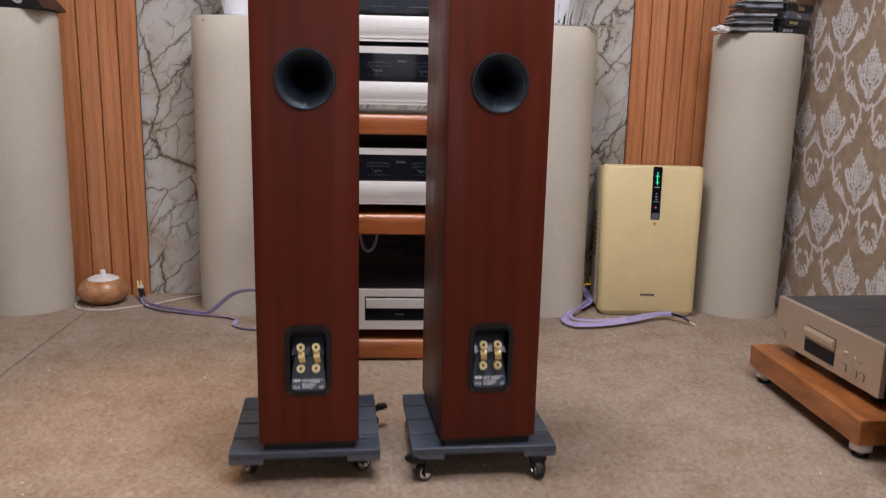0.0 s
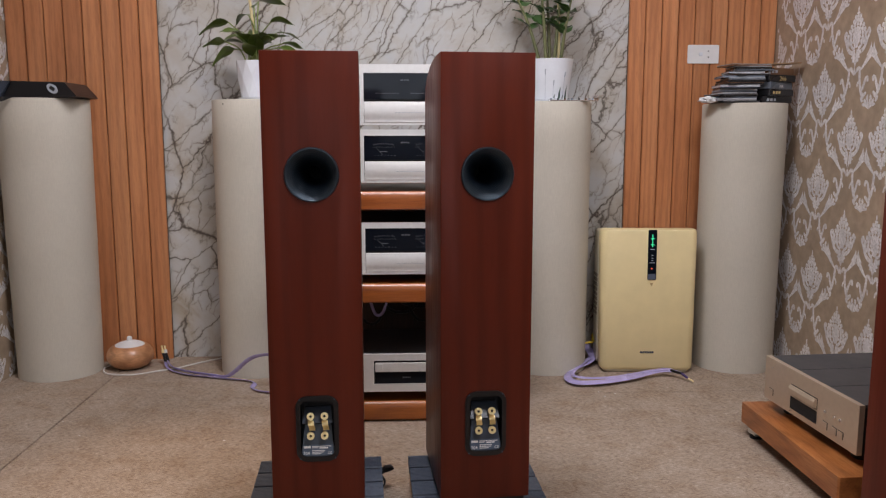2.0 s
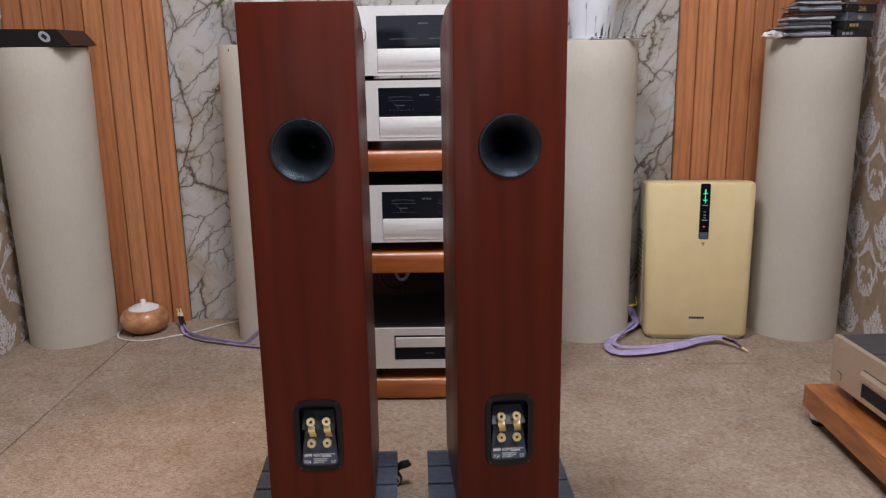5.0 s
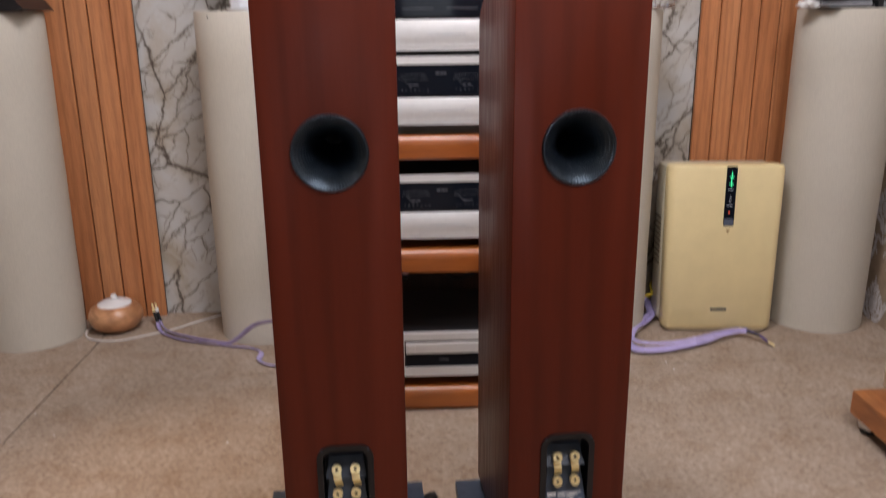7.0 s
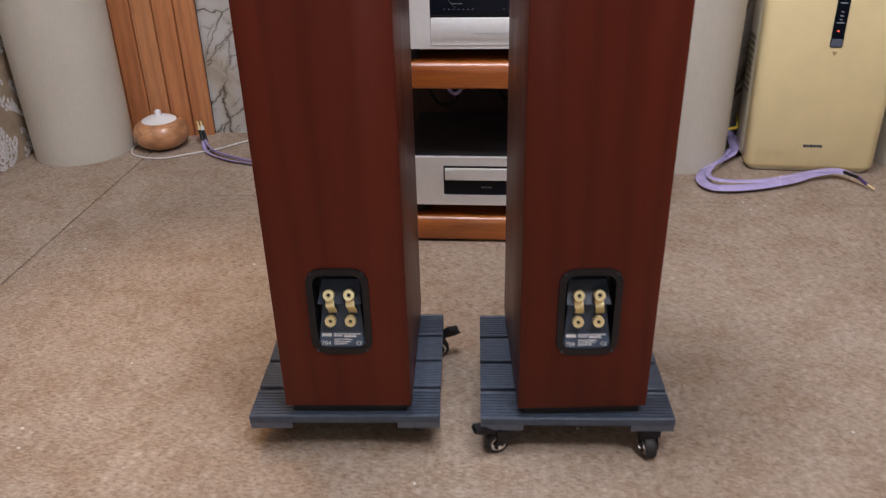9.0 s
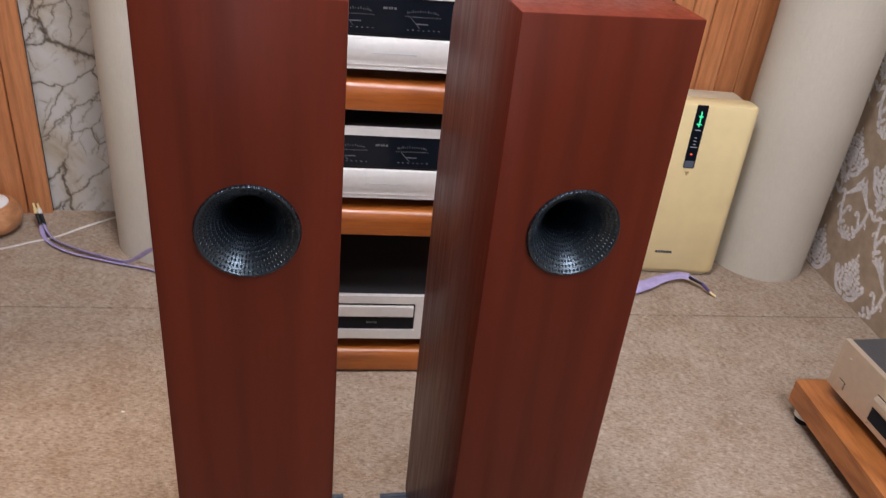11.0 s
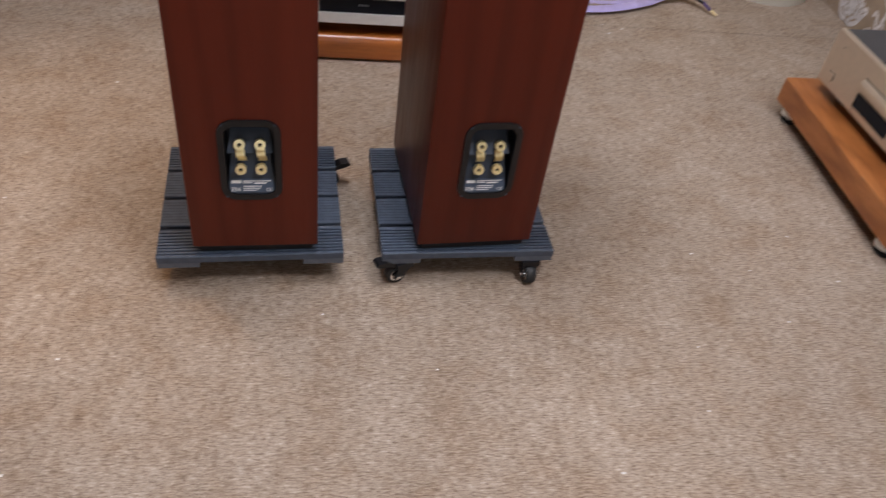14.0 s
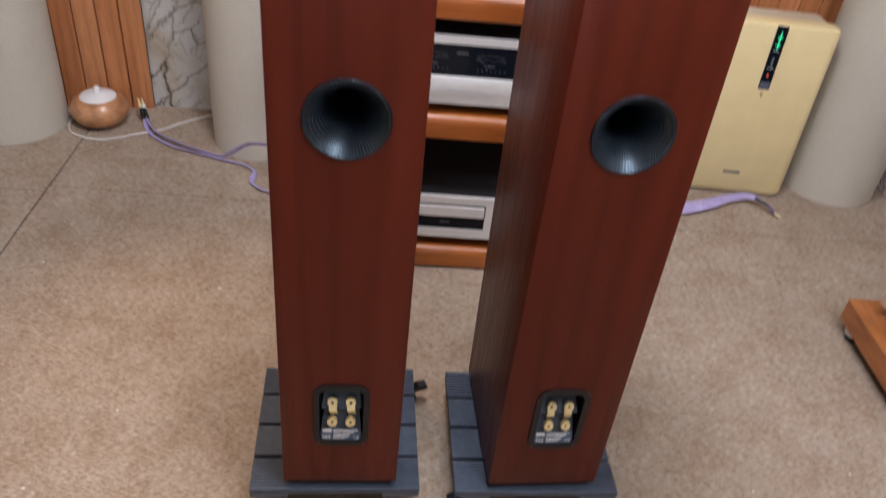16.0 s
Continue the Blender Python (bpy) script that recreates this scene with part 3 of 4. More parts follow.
# fabric columns along the wall
def column(x, y, r, top, h, label):
    prof = [(0, 0.0), (r * 1.0, 0.0), (r * 1.004, 0.012), (r, 0.03)]
    prof += [(r + (top - r) * i / 8 + 0.0006 * math.sin(i * 2.1), 0.03 + (h - 0.034) * i / 8) for i in range(1, 9)]
    prof += [(top - 0.003, h), (0, h)]
    root = thing("fabric_column", pose(x, y, 0), label, "acoustic column", "fabric columns")
    part("column_body", lathe(prof, 72), LINEN, root, smooth=40)
    part("seam", boxed(-0.0015, 0.0015, r - 0.0005, r + 0.0008, 0.002, h - 0.002), LINEN, root)
    return root


COL_A, COL_B, COL_C, COL_D = 1.090, 1.087, 1.081, 1.076
column(-1.157, 3.345, 0.159, 0.169, COL_A, "cream fabric column beside the wood panelling")
column(-0.349, 3.362, 0.160, 0.160, COL_B, "cream fabric column under a potted plant")
column(0.832, 3.345, 0.160, 0.160, COL_C, "cream fabric column under a potted plant")
column(1.616, 3.337, 0.160, 0.163, COL_D, "cream fabric column under a pile of discs")

# equipment rack
RY = 2.705
CX = 0.251


def shelf_board(z0, z1):
    o = [(RY + 0.004, z0), (RY, z0 + 0.004), *((RY + 0.015 * (1 - math.cos(radians(a))), z1 - 0.024 + 0.024 * math.sin(radians(a))) for a in range(0, 91, 10)), (RY + 0.50, z1), (RY + 0.50, z0)]
    return prism(o, CX - 0.33, CX + 0.33, axis="x")


rack = thing("equipment_rack", pose(0, 0, 0), "glossy orange brown wooden hi-fi rack with thick shelves", "rack")
LEVELS = ((0.006, 0.068), (0.408, 0.470), (0.714, 0.774))
for z0, z1 in LEVELS:
    part("shelf", shelf_board(z0, z1), RACK, rack)
# added panels close the two bays; their dark colour stands for shade
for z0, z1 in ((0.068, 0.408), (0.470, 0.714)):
    part("back_panel", boxed(CX - 0.33, CX + 0.33, RY + 0.48, RY + 0.495, z0, z1), BAYSHADE, rack, "dark panel added for the shade deep in the rack bay")
for x in (CX - 0.30, CX + 0.30):
    for y in (RY + 0.05, RY + 0.45):
        for z0, z1 in ((0.068, 0.408), (0.470, 0.714)):
            part("post", lathe([(0.018, z0), (0.018, z1)], 20, None, Matrix.Translation((x, y, 0))), RACK, rack, smooth=40)
        part("foot", lathe([(0.02, 0.0), (0.02, 0.006)], 16, None, Matrix.Translation((x, y, 0)), True), MATTE, rack)


def hole_plate(w, z0, z1, hx, hz0, hz1, t, bev=0.0):
    """A front plate with one rectangular hole, front at y = 0."""
    bm = bmesh.new()
    for a in ((-w / 2, w / 2, hz1, z1), (-w / 2, w / 2, z0, hz0), (-w / 2, -hx, hz0, hz1), (hx, w / 2, hz0, hz1)):
        box(bm, a[0], a[1], 0, t, a[2], a[3])
    bmesh.ops.remove_doubles(bm, verts=bm.verts, dist=1e-5)
    return bm


def amplifier(name, z, w, h, hx, win, flap, label, support_z, knobs=False, meters=True):
    root = thing(name, pose(CX, RY + 0.012, z), label, "amplifier", "silver amplifiers")
    part("faceplate", hole_plate(w, 0, h, hx, flap[0], win[1], 0.008), SILVERWHITE, root, "satin silver faceplate")
    part("chassis", boxed(-w / 2 + 0.012, w / 2 - 0.012, 0.0085, 0.40, 0.004, h - 0.004, 0.002), MATTE, root, "black metal chassis")
    glass = part("meter_window", boxed(-hx, hx, 0.002, 0.006, win[0], win[1]), SMOKED, root, "smoked glass window")
    # curved lower flap with a bright lip
    fo = [(0.0008, flap[0]), (-0.0016, flap[0] + 0.004)]
    for i in range(9):
        u = i / 8
        fo.append((-0.001 - 0.0035 * math.sin(math.pi * u) ** 0.7, flap[0] + 0.009 + (flap[1] - flap[0] - 0.011) * u))
    fo += [(0.006, flap[1]), (0.006, flap[0])]
    part("flap", prism(fo, -hx + 0.0015, hx - 0.0015, axis="x"), SILVERWHITE, root, "curved silver control flap", smooth=30)
    line = bmesh.new()
    for i in range(22):
        box(line, -0.030 + i * 0.0042, -0.030 + i * 0.0042 + 0.0026, -0.0052, -0.0046, flap[0] + 0.47 * (flap[1] - flap[0]), flap[0] + 0.47 * (flap[1] - flap[0]) + 0.0016)
    part("print_line", line, PRINTGREY, root)
    if meters:
        for cx in (-hx * 0.52, hx * 0.52):
            sc = bmesh.new()
            zc = (win[0] + win[1]) / 2
            for i in range(15):
                a = radians(150 - 120 * i / 14)
                px, pz = cx + 0.036 * math.cos(a), zc + 0.004 + 0.007 * math.sin(a)
                box(sc, px - 0.0006, px + 0.0006, 0.0012, 0.0019, pz, pz + (0.0050 if i % 3 == 0 else 0.0030))
            for i in range(14):
                px = cx - 0.036 + i * 0.0054
                box(sc, px, px + 0.003, 0.0012, 0.0019, zc + 0.0010, zc + 0.0022)
                if i % 2:
                    box(sc, px, px + 0.0035, 0.0012, 0.0019, zc - 0.026, zc - 0.0245)
            box(sc, cx - 0.012, cx + 0.012, 0.0012, 0.0019, zc - 0.0135, zc - 0.0115)
            part("meter_scale", sc, DIMPRINT, glass)
            nd = bmesh.new()
            box(nd, -0.0004, 0.0004, 0.0011, 0.0016, 0.0, 0.030)
            part("needle", nd, DIMPRINT, glass, "", pose(cx - 0.004, 0, zc - 0.022, 0, -42, 0))
    else:
        fr = bmesh.new()
        for cx in (-0.055, 0.055):
            box(fr, cx - 0.038, cx + 0.038, 0.0012, 0.0019, win[0] + 0.018, win[0] + 0.0195)
        part("display_mark", fr, DIMPRINT, glass)
    mk = bmesh.new()
    for i, ww in enumerate((0.005, 0.003, 0.004, 0.003, 0.005)):
        box(mk, -0.013 + i * 0.0055, -0.013 + i * 0.0055 + ww, 0.0012, 0.0019, win[1] - 0.024, win[1] - 0.020 + 0.001 * (i % 2))
    part("maker_mark", mk, DIMPRINT, glass)
    if knobs:
        for x in (-0.181, 0.181):
            knob = part("knob", lathe([(0.0215, 0.0), (0.0215, 0.020), (0.0200, 0.0225), (0, 0.0225)], 36), SILVERWHITE, root, "round silver knob", pose(x, -0.0002, 0.112) @ Matrix.Rotation(radians(90), 4, "X"), 35)
            part("knob_ring", lathe([(0.0228, -0.0001), (0.0228, 0.003), (0.0216, 0.003), (0.0216, -0.0001)], 36), GREYPLATE, knob, "dark ring round the knob")
    for x in (-w / 2 + 0.05, w / 2 - 0.05):
        for y in (0.05, 0.34):
            part("foot", lathe([(0.02, support_z - z), (0.022, 0.002), (0.022, 0.0045)], 16, None, Matrix.Translation((x, y, 0)), True), MATTE, root)
    return root


amplifier("power_amplifier", 0.501, 0.465, 0.171, 0.131, (0.078, 0.152), (0.006, 0.071), "silver power amplifier with two meters behind smoked glass", 0.470)
amplifier("power_amplifier", 0.802, 0.465, 0.170, 0.131, (0.074, 0.150), (0.006, 0.068), "silver power amplifier with two meters behind smoked glass", 0.774)
amplifier("preamplifier", 0.986, 0.490, 0.190, 0.130, (0.081, 0.163), (0.006, 0.074), "silver preamplifier with two round knobs", 0.968, True, False)

# silver disc player on the lowest shelf
dp = thing("disc_player", pose(CX, RY + 0.012, 0.101), "silver disc player with a wide loading drawer", "disc player")
part("faceplate", hole_plate(0.445, 0, 0.129, 0.108, 0.026, 0.107, 0.012), SILVERWHITE, dp, "satin silver faceplate")
part("chassis", boxed(-0.21, 0.21, 0.0125, 0.37, 0.004, 0.124, 0.002), MATTE, dp, "black metal chassis")
part("recess", boxed(-0.108, 0.108, 0.008, 0.012, 0.026, 0.107), MATTE, dp)
dr = part("drawer", boxed(-0.104, 0.104, -0.003, 0.006, 0.069, 0.100, 0.0015), SILVERWHITE, dp, "silver drawer front")
part("drawer_button", boxed(-0.1, -0.078, -0.005, -0.0032, 0.073, 0.096, 0.0008), SILVERWHITE, dr)
part("display", boxed(-0.104, 0.104, 0.004, 0.0075, 0.028, 0.066), SMOKED, dp, "black display window")
dm = bmesh.new()
for i in range(5):
    box(dm, -0.012 + i * 0.0055, -0.012 + i * 0.0055 + 0.0038, 0.0032, 0.0039, 0.046, 0.050)
part("maker_mark", dm, DIMPRINT, dp)
for x in (-0.17, 0.17):
    for y in (0.05, 0.32):
        part("foot", lathe([(0.02, -0.033), (0.022, 0.002), (0.022, 0.0045)], 16, None, Matrix.Translation((x, y, 0)), True), MATTE, dp)

# champagne disc player on its wooden plinth
plinth = thing("wooden_plinth", pose(1.333, 2.268, 0, 0, 0, -89.4), "thick solid wood plinth on round silver feet", "plinth")
part("board", prism([(-0.282, -0.002), (0.282, -0.002), (0.286, 0.002), (0.286, 0.395), (-0.286, 0.395), (-0.286, 0.002)], 0.043, 0.106, axis="z"), BASEWOOD, plinth, "orange brown solid wood board")
for x in (-0.248, 0.248):
    for y in (0.034, 0.35):
        foot = part("foot", lathe([(0.0, 0.004), (0.006, 0.004), (0.016, 0.014), (0.026, 0.018), (0.026, 0.032), (0.022, 0.034), (0.022, 0.038), (0.028, 0.040), (0.028, 0.043)], 28, None, Matrix.Translation((x, y, 0))), SILVERWHITE, plinth, "round silver spike foot", smooth=40)
        part("foot_disc", lathe([(0.02, 0.0), (0.02, 0.004), (0, 0.004)], 20, None, Matrix.Translation((x, y, 0))), MATTE, foot)
part("knot", lathe([(0.006, 0.0), (0.006, 0.0008), (0, 0.0008)], 10), wood("dark_knot", (0.2, 0.06, 0.02), (0.25, 0.08, 0.03), (0.3, 0.1, 0.03)), plinth, "", pose(-0.02, 0.0, 0.080) @ Matrix.Rotation(radians(90), 4, "X"))

cd = thing("disc_player", pose(1.392, 2.272, 0.106, 0, 0, -86.4), "champagne disc player with a dark grey lid on a wooden plinth", "disc player")
FW, FZ0, FZ1 = 0.472, 0.033, 0.167
part("faceplate", boxed(-FW / 2, FW / 2, 0, 0.016, FZ0, FZ1, 0.0015), CHAMP, cd, "champagne aluminium front")
part("chassis", boxed(-FW / 2 + 0.008, FW / 2 - 0.008, 0.0165, 0.36, FZ0 + 0.006, FZ1 - 0.010, 0.001), MATTE, cd, "black steel chassis")
for i in range(3):
    x0 = -FW / 2 + 0.004 + i * 0.1547
    part("lid_panel", boxed(x0, x0 + 0.1515, 0.0165, 0.362, FZ1 - 0.0095, FZ1 - 0.001, 0.001), TOPGREY, cd, "dark grey lid panel")
drawer = part("drawer", prism([(0.000, 0.093), (-0.010, 0.097), (-0.011, 0.113), (-0.006, 0.121), (0.000, 0.121)], -0.081, 0.051, axis="x"), CHAMP, cd, "champagne drawer front with a bevelled grip")
part("drawer_gap", boxed(-0.0835, 0.0535, -0.0006, -0.0002, 0.091, 0.1235), MATTE, cd)
part("display", boxed(-0.0835, 0.0535, -0.0012, -0.0003, 0.050, 0.086), SMOKED, cd, "black display window")
for x, z in ((0.094, 0.101), (0.137, 0.101), (0.163, 0.101), (-0.19, 0.140), (-0.077, 0.044)):
    r = 0.0045 if z > 0.09 and x > 0 else 0.002
    part("round_button", lathe([(r, 0), (r, 0.004), (r * 0.7, 0.005), (0, 0.005)], 14), CHROME, cd, "", pose(x, -0.0002, z) @ Matrix.Rotation(radians(90), 4, "X"), 35)
for x in (-0.192, 0.095, 0.138, 0.167):
    part("button_gap", boxed(x - 0.0115, x + 0.0115, -0.0007, -0.0002, 0.052, 0.073), MATTE, cd)
    part("square_button", boxed(x - 0.0102, x + 0.0102, -0.0035, -0.0008, 0.0533, 0.0717, 0.0008), CHAMP, cd)
for x in (-0.17, 0.17):
    for y in (0.06, 0.31):
        part("foot", lathe([(0.024, 0.0), (0.026, 0.003), (0.026, 0.040)], 20, None, Matrix.Translation((x, y, 0)), True), MATTE, cd)
for y, z in ((0.08, 0.118), (0.10, 0.07), (0.2, 0.118)):
    part("side_screw", lathe([(0.005, 0), (0.005, 0.002), (0, 0.003)], 12), CHROME, cd, "", pose(FW / 2 - 0.0082, y, z) @ Matrix.Rotation(radians(90), 4, "Y"))

# air purifier
PW, PH = 0.373, 0.584
pur = thing("air_purifier", pose(1.217, 3.207, 0.0, 0, 0, -4.0), "cream yellow air purifier with a dark display strip", "air purifier")
lean = Matrix.Rotation(radians(-2.6), 4, "X")


def soft_box(w, d, h, r, z0, taper):
    """An upright body with rounded vertical edges, softened above and below."""
    bm = bmesh.new()
    rings = []
    for z, k in ((0.0, -0.012), (0.004, -0.005), (0.014, 0.0), (h - 0.014, 0.0), (h - 0.004, -0.004), (h, -0.012)):
        wv = w + taper * (z / h) + 2 * k
        rings.append([bm.verts.new((x, y + d / 2, z0 + z)) for x, y in round_rect(wv, d + 2 * k, r + k, 7)])
    n = len(rings[0])
    for a, b in zip(rings, rings[1:]):
        for i in range(n):
            bm.faces.new((a[i], a[(i + 1) % n], b[(i + 1) % n], b[i]))
    bm.faces.new(rings[0][::-1])
    bm.faces.new(rings[-1])
    bmesh.ops.recalc_face_normals(bm, faces=bm.faces)
    return bm


front = part("front_cover", soft_box(PW, 0.085, PH - 0.012, 0.030, 0.012, 0.012), PURIFIER, pur, "cream yellow plastic front", lean, 40)
part("base", soft_box(PW - 0.02, 0.16, 0.03, 0.028, 0.0, 0.0), PURSIDE, pur, "", pose(0, 0.008, 0), 40)
part("rear_body", soft_box(PW + 0.003, 0.115, PH - 0.03, 0.018, 0.020, 0.0), PURSIDE, pur, "dull cream rear body", lean @ pose(0, 0.0865, 0), 40)
side = bmesh.new()
for i in range(9):
    box(side, -PW / 2 - 0.0030, -PW / 2 - 0.0014, 0.10, 0.185, 0.22 + i * 0.02, 0.232 + i * 0.02)
part("side_grille", side, plain("intake_shade", (0.26, 0.21, 0.14), 0.6), pur, "brownish air intake slots", lean)
strip = part("display_strip", prism(round_rect(0.0345, 0.200, 0.004, 3, 0.010, PH - 0.103), -0.0025, -0.0003), SMOKED, pur, "dark display strip", lean)
led = bmesh.new()
box(led, 0.0085, 0.0115, -0.0032, -0.0026, PH - 0.072, PH - 0.022)
for z in (PH - 0.038, PH - 0.062):
    box(led, 0.0025, 0.0175, -0.0032, -0.0026, z - 0.0015, z + 0.0015)
part("green_indicator", led, LEDGREEN, strip, "lit green indicator")
part("red_indicator", boxed(0.0065, 0.0115, -0.0032, -0.0026, PH - 0.160, PH - 0.155), LEDRED, strip, "lit red dot")
for z, w in ((0.080, 0.018), (0.104, 0.006), (0.115, 0.009), (0.125, 0.007), (0.134, 0.020)):
    part("panel_mark", boxed(0.010 - w / 2, 0.010 + w / 2, -0.0032, -0.0026, PH - z - 0.0018, PH - z + 0.0008), PRINTGREY, strip)
part("strip_foot", prism(round_rect(0.0300, 0.022, 0.002, 2, 0.010, PH - 0.190), -0.0031, -0.0026), plain("slate_blue_label", (0.10, 0.12, 0.17), 0.4), strip, "slate blue label")
part("badge", prism(round_rect(0.030, 0.028, 0.003, 3, 0.010, PH - 0.222), -0.0010, -0.0002), PURIFIER, pur, "", lean)
tri_badge = prism([(0.003, PH - 0.215), (0.017, PH - 0.215), (0.010, PH - 0.230)], -0.0016, -0.0011)
part("badge_mark", tri_badge, plain("bronze_mark", (0.40, 0.27, 0.12), 0.5), pur, "", lean)
lg = bmesh.new()
for i in range(6):
    box(lg, -0.028 + i * 0.0092, -0.028 + i * 0.0092 + 0.0075, -0.0014, -0.0002, 0.083, 0.091)
part("maker_mark", lg, GREYPLATE, pur, "", lean)

# wooden aroma diffuser with its cord
hum = thing("aroma_diffuser", pose(-0.893, 3.385, 0), "round light wood aroma diffuser with a white lid", "diffuser")
prof = [(0, 0.002), (0.050, 0.002), (0.058, 0.006)]
for i in range(13):
    a = radians(-62 + 122 * i / 12)
    prof.append((0.036 + 0.056 * math.cos(a), 0.053 + 0.051 * math.sin(a)))
part("bowl", lathe(prof + [(0.056, 0.0950)], 48), BULBWOOD, hum, "light wood grained bowl", smooth=40)
part("lid", lathe([(0.0585, 0.092), (0.0575, 0.0975), (0.045, 0.1050), (0.026, 0.1100), (0.0125, 0.1130), (0.0105, 0.118), (0.0105, 0.127), (0.0075, 0.131), (0.0, 0.131)], 40), WHITE, hum, "white lid with a small spout", smooth=40)
part("base_ring", lathe([(0.05, 0.0), (0.05, 0.003)], 32, None, None, True), MATTE, hum)


def cord(name, pts, r, material, label, category):
    ob = part(name, tube(smooth_path(pts), r, 8), material, None, label, smooth=60)
    return tagged(ob, label, category)


cord("cable", [(-0.955, 3.43, 0.006), (-0.992, 3.37, 0.004), (-0.955, 3.285, 0.004), (-0.850, 3.262, 0.004), (-0.760, 3.31, 0.004), (-0.69, 3.352, 0.004), (-0.62, 3.42, 0.005), (-0.54, 3.485, 0.006), (-0.46, 3.512, 0.012)], 0.0032, CORD, "thin white power cord lying on the carpet", "cord")

# lilac loudspeaker cables
lc = thing("speaker_cable", pose(0, 0, 0), "translucent lilac speaker cable with gold plugs, on the carpet", "cable", "speaker cables")
RIB = (0.0085, 0.0028)
part("jacket", tube(smooth_path([(-0.752, 3.395, 0.014), (-0.735, 3.352, 0.008), (-0.700, 3.304, 0.006), (-0.625, 3.250, 0.006), (-0.55, 3.222, 0.006), (-0.45, 3.188, 0.006), (-0.375, 3.165, 0.006), (-0.335, 3.125, 0.006), (-0.332, 3.065, 0.006), (-0.275, 3.022, 0.006), (-0.15, 3.01, 0.006), (0.0, 3.08, 0.006)]), 0, 8, None, RIB, 0.5), PURPLE, lc, smooth=60)
part("jacket", tube(smooth_path([(-0.745, 3.40, 0.020), (-0.725, 3.362, 0.014), (-0.685, 3.312, 0.012), (-0.60, 3.258, 0.012), (-0.52, 3.222, 0.012), (-0.46, 3.195, 0.014), (-0.42, 3.172, 0.040), (-0.36, 3.14, 0.095), (-0.30, 3.10, 0.125), (-0.22, 3.08, 0.13), (-0.10, 3.1, 0.11), (0.0, 3.2, 0.10)]), 0, 8, None, RIB, 0.9), PURPLE, lc, smooth=60)
for dx in (0.0, 0.012):
    a, b = Vector((-0.754 + dx, 3.395, 0.018)), Vector((-0.768 + dx, 3.413, 0.050))
    part("sleeve", tube([a, b], 0.0058, 10), BLACK, lc, "black sleeve")
    part("collar", tube([b, b + Vector((-0.003, 0.004, 0.014))], 0.0062, 12), WHITE if dx else GOLD, lc)
    part("plug", tube([b + Vector((-0.003, 0.004, 0.014)), b + Vector((-0.007, 0.008, 0.030))], 0.0036, 10), GOLD, lc, "gold plug")

rc = thing("speaker_cable", pose(0, 0, 0), "flat translucent lilac speaker cable beside the air purifier", "cable", "speaker cables")
route = [(0.93, 3.50, 0.15), (0.965, 3.47, 0.105), (1.025, 3.42, 0.050), (1.018, 3.325, 0.022), (0.912, 3.198, 0.018), (0.878, 3.115, 0.016), (0.905, 3.052, 0.016), (1.01, 3.060, 0.016), (1.135, 3.108, 0.018), (1.20, 3.148, 0.020), (1.265, 3.165, 0.026), (1.300, 3.155, 0.028)]
part("ribbon", tube(smooth_path(route), 0, 10, None, (0.0150, 0.0032), -0.25), PURPLE, rc, "flat lilac ribbon jacket", smooth=60)
inner = [(1.012, 3.335, 0.030), (0.93, 3.205, 0.024), (0.90, 3.125, 0.024), (0.935, 3.085, 0.024), (1.03, 3.090, 0.022), (1.14, 3.130, 0.022), (1.22, 3.160, 0.026), (1.295, 3.160, 0.030)]
part("ribbon", tube(smooth_path(inner), 0, 10, None, (0.009, 0.0028), -0.1), PURPLE, rc, "flat lilac ribbon jacket", smooth=60)
for s in (0, 1):
    a, b, c = Vector((1.296, 3.160 - 0.012 * s, 0.030)), Vector((1.328, 3.118 - 0.004 * s, 0.026)), Vector((1.344, 3.086, 0.016))
    part("sleeve", tube([a, b], 0.0050, 10), BLACK if s else PURPLE, rc)
    part("sleeve", tube([b, c], 0.0048, 10), plain("dark_violet_sleeve", (0.07, 0.035, 0.16), 0.4), rc, "dark violet sleeve")
    if s:
        part("plug", tube([c, c + Vector((0.016, -0.016, -0.008))], 0.0034, 10), GOLD, rc, "gold plug")
cord("yellow_wire", [(0.94, 3.515, 0.11), (0.955, 3.40, 0.104), (0.99, 3.35, 0.092), (1.015, 3.35, 0.094), (1.035, 3.38, 0.088), (1.05, 3.45, 0.10), (1.08, 3.515, 0.09)], 0.0045, YELLOW, "bright yellow wire behind the purifier", "wire")

# cables hanging at the back of the rack
for i, (x, dx, z1) in enumerate(((0.10, 0.03, 0.27), (0.19, -0.05, 0.24), (0.23, 0.06, 0.25), (0.33, -0.07, 0.28), (0.17, 0.10, 0.30), (0.40, -0.03, 0.26))):
    cord("rack_cable", [(x, 3.12, 0.44), (x + dx * 0.2, 3.13, 0.36), (x + dx, 3.15, z1), (x + dx * 2.2, 3.13, z1 + 0.02), (x + dx * 3, 3.12, 0.42)], 0.006, PURPLE if i == 0 else BLACK, "cable hanging behind the rack shelf", "cable")
for x, y in ((0.135, 3.16), (0.305, 3.12)):
    pl = thing("cable_plug", pose(x, y, 0.375), "white plug hanging from a cable under the shelf", "plug")
    part("plug_body", tube(smooth_path([(0, 0, 0.032), (0, 0, 0.0), (-0.008, 0, -0.012), (-0.022, 0, -0.030)]), 0.008, 8), WHITE, pl, smooth=50)
    part("plug_wire", tube([(0, 0, 0.03), (0, 0.005, 0.035)], 0.003, 6), CORD, pl)

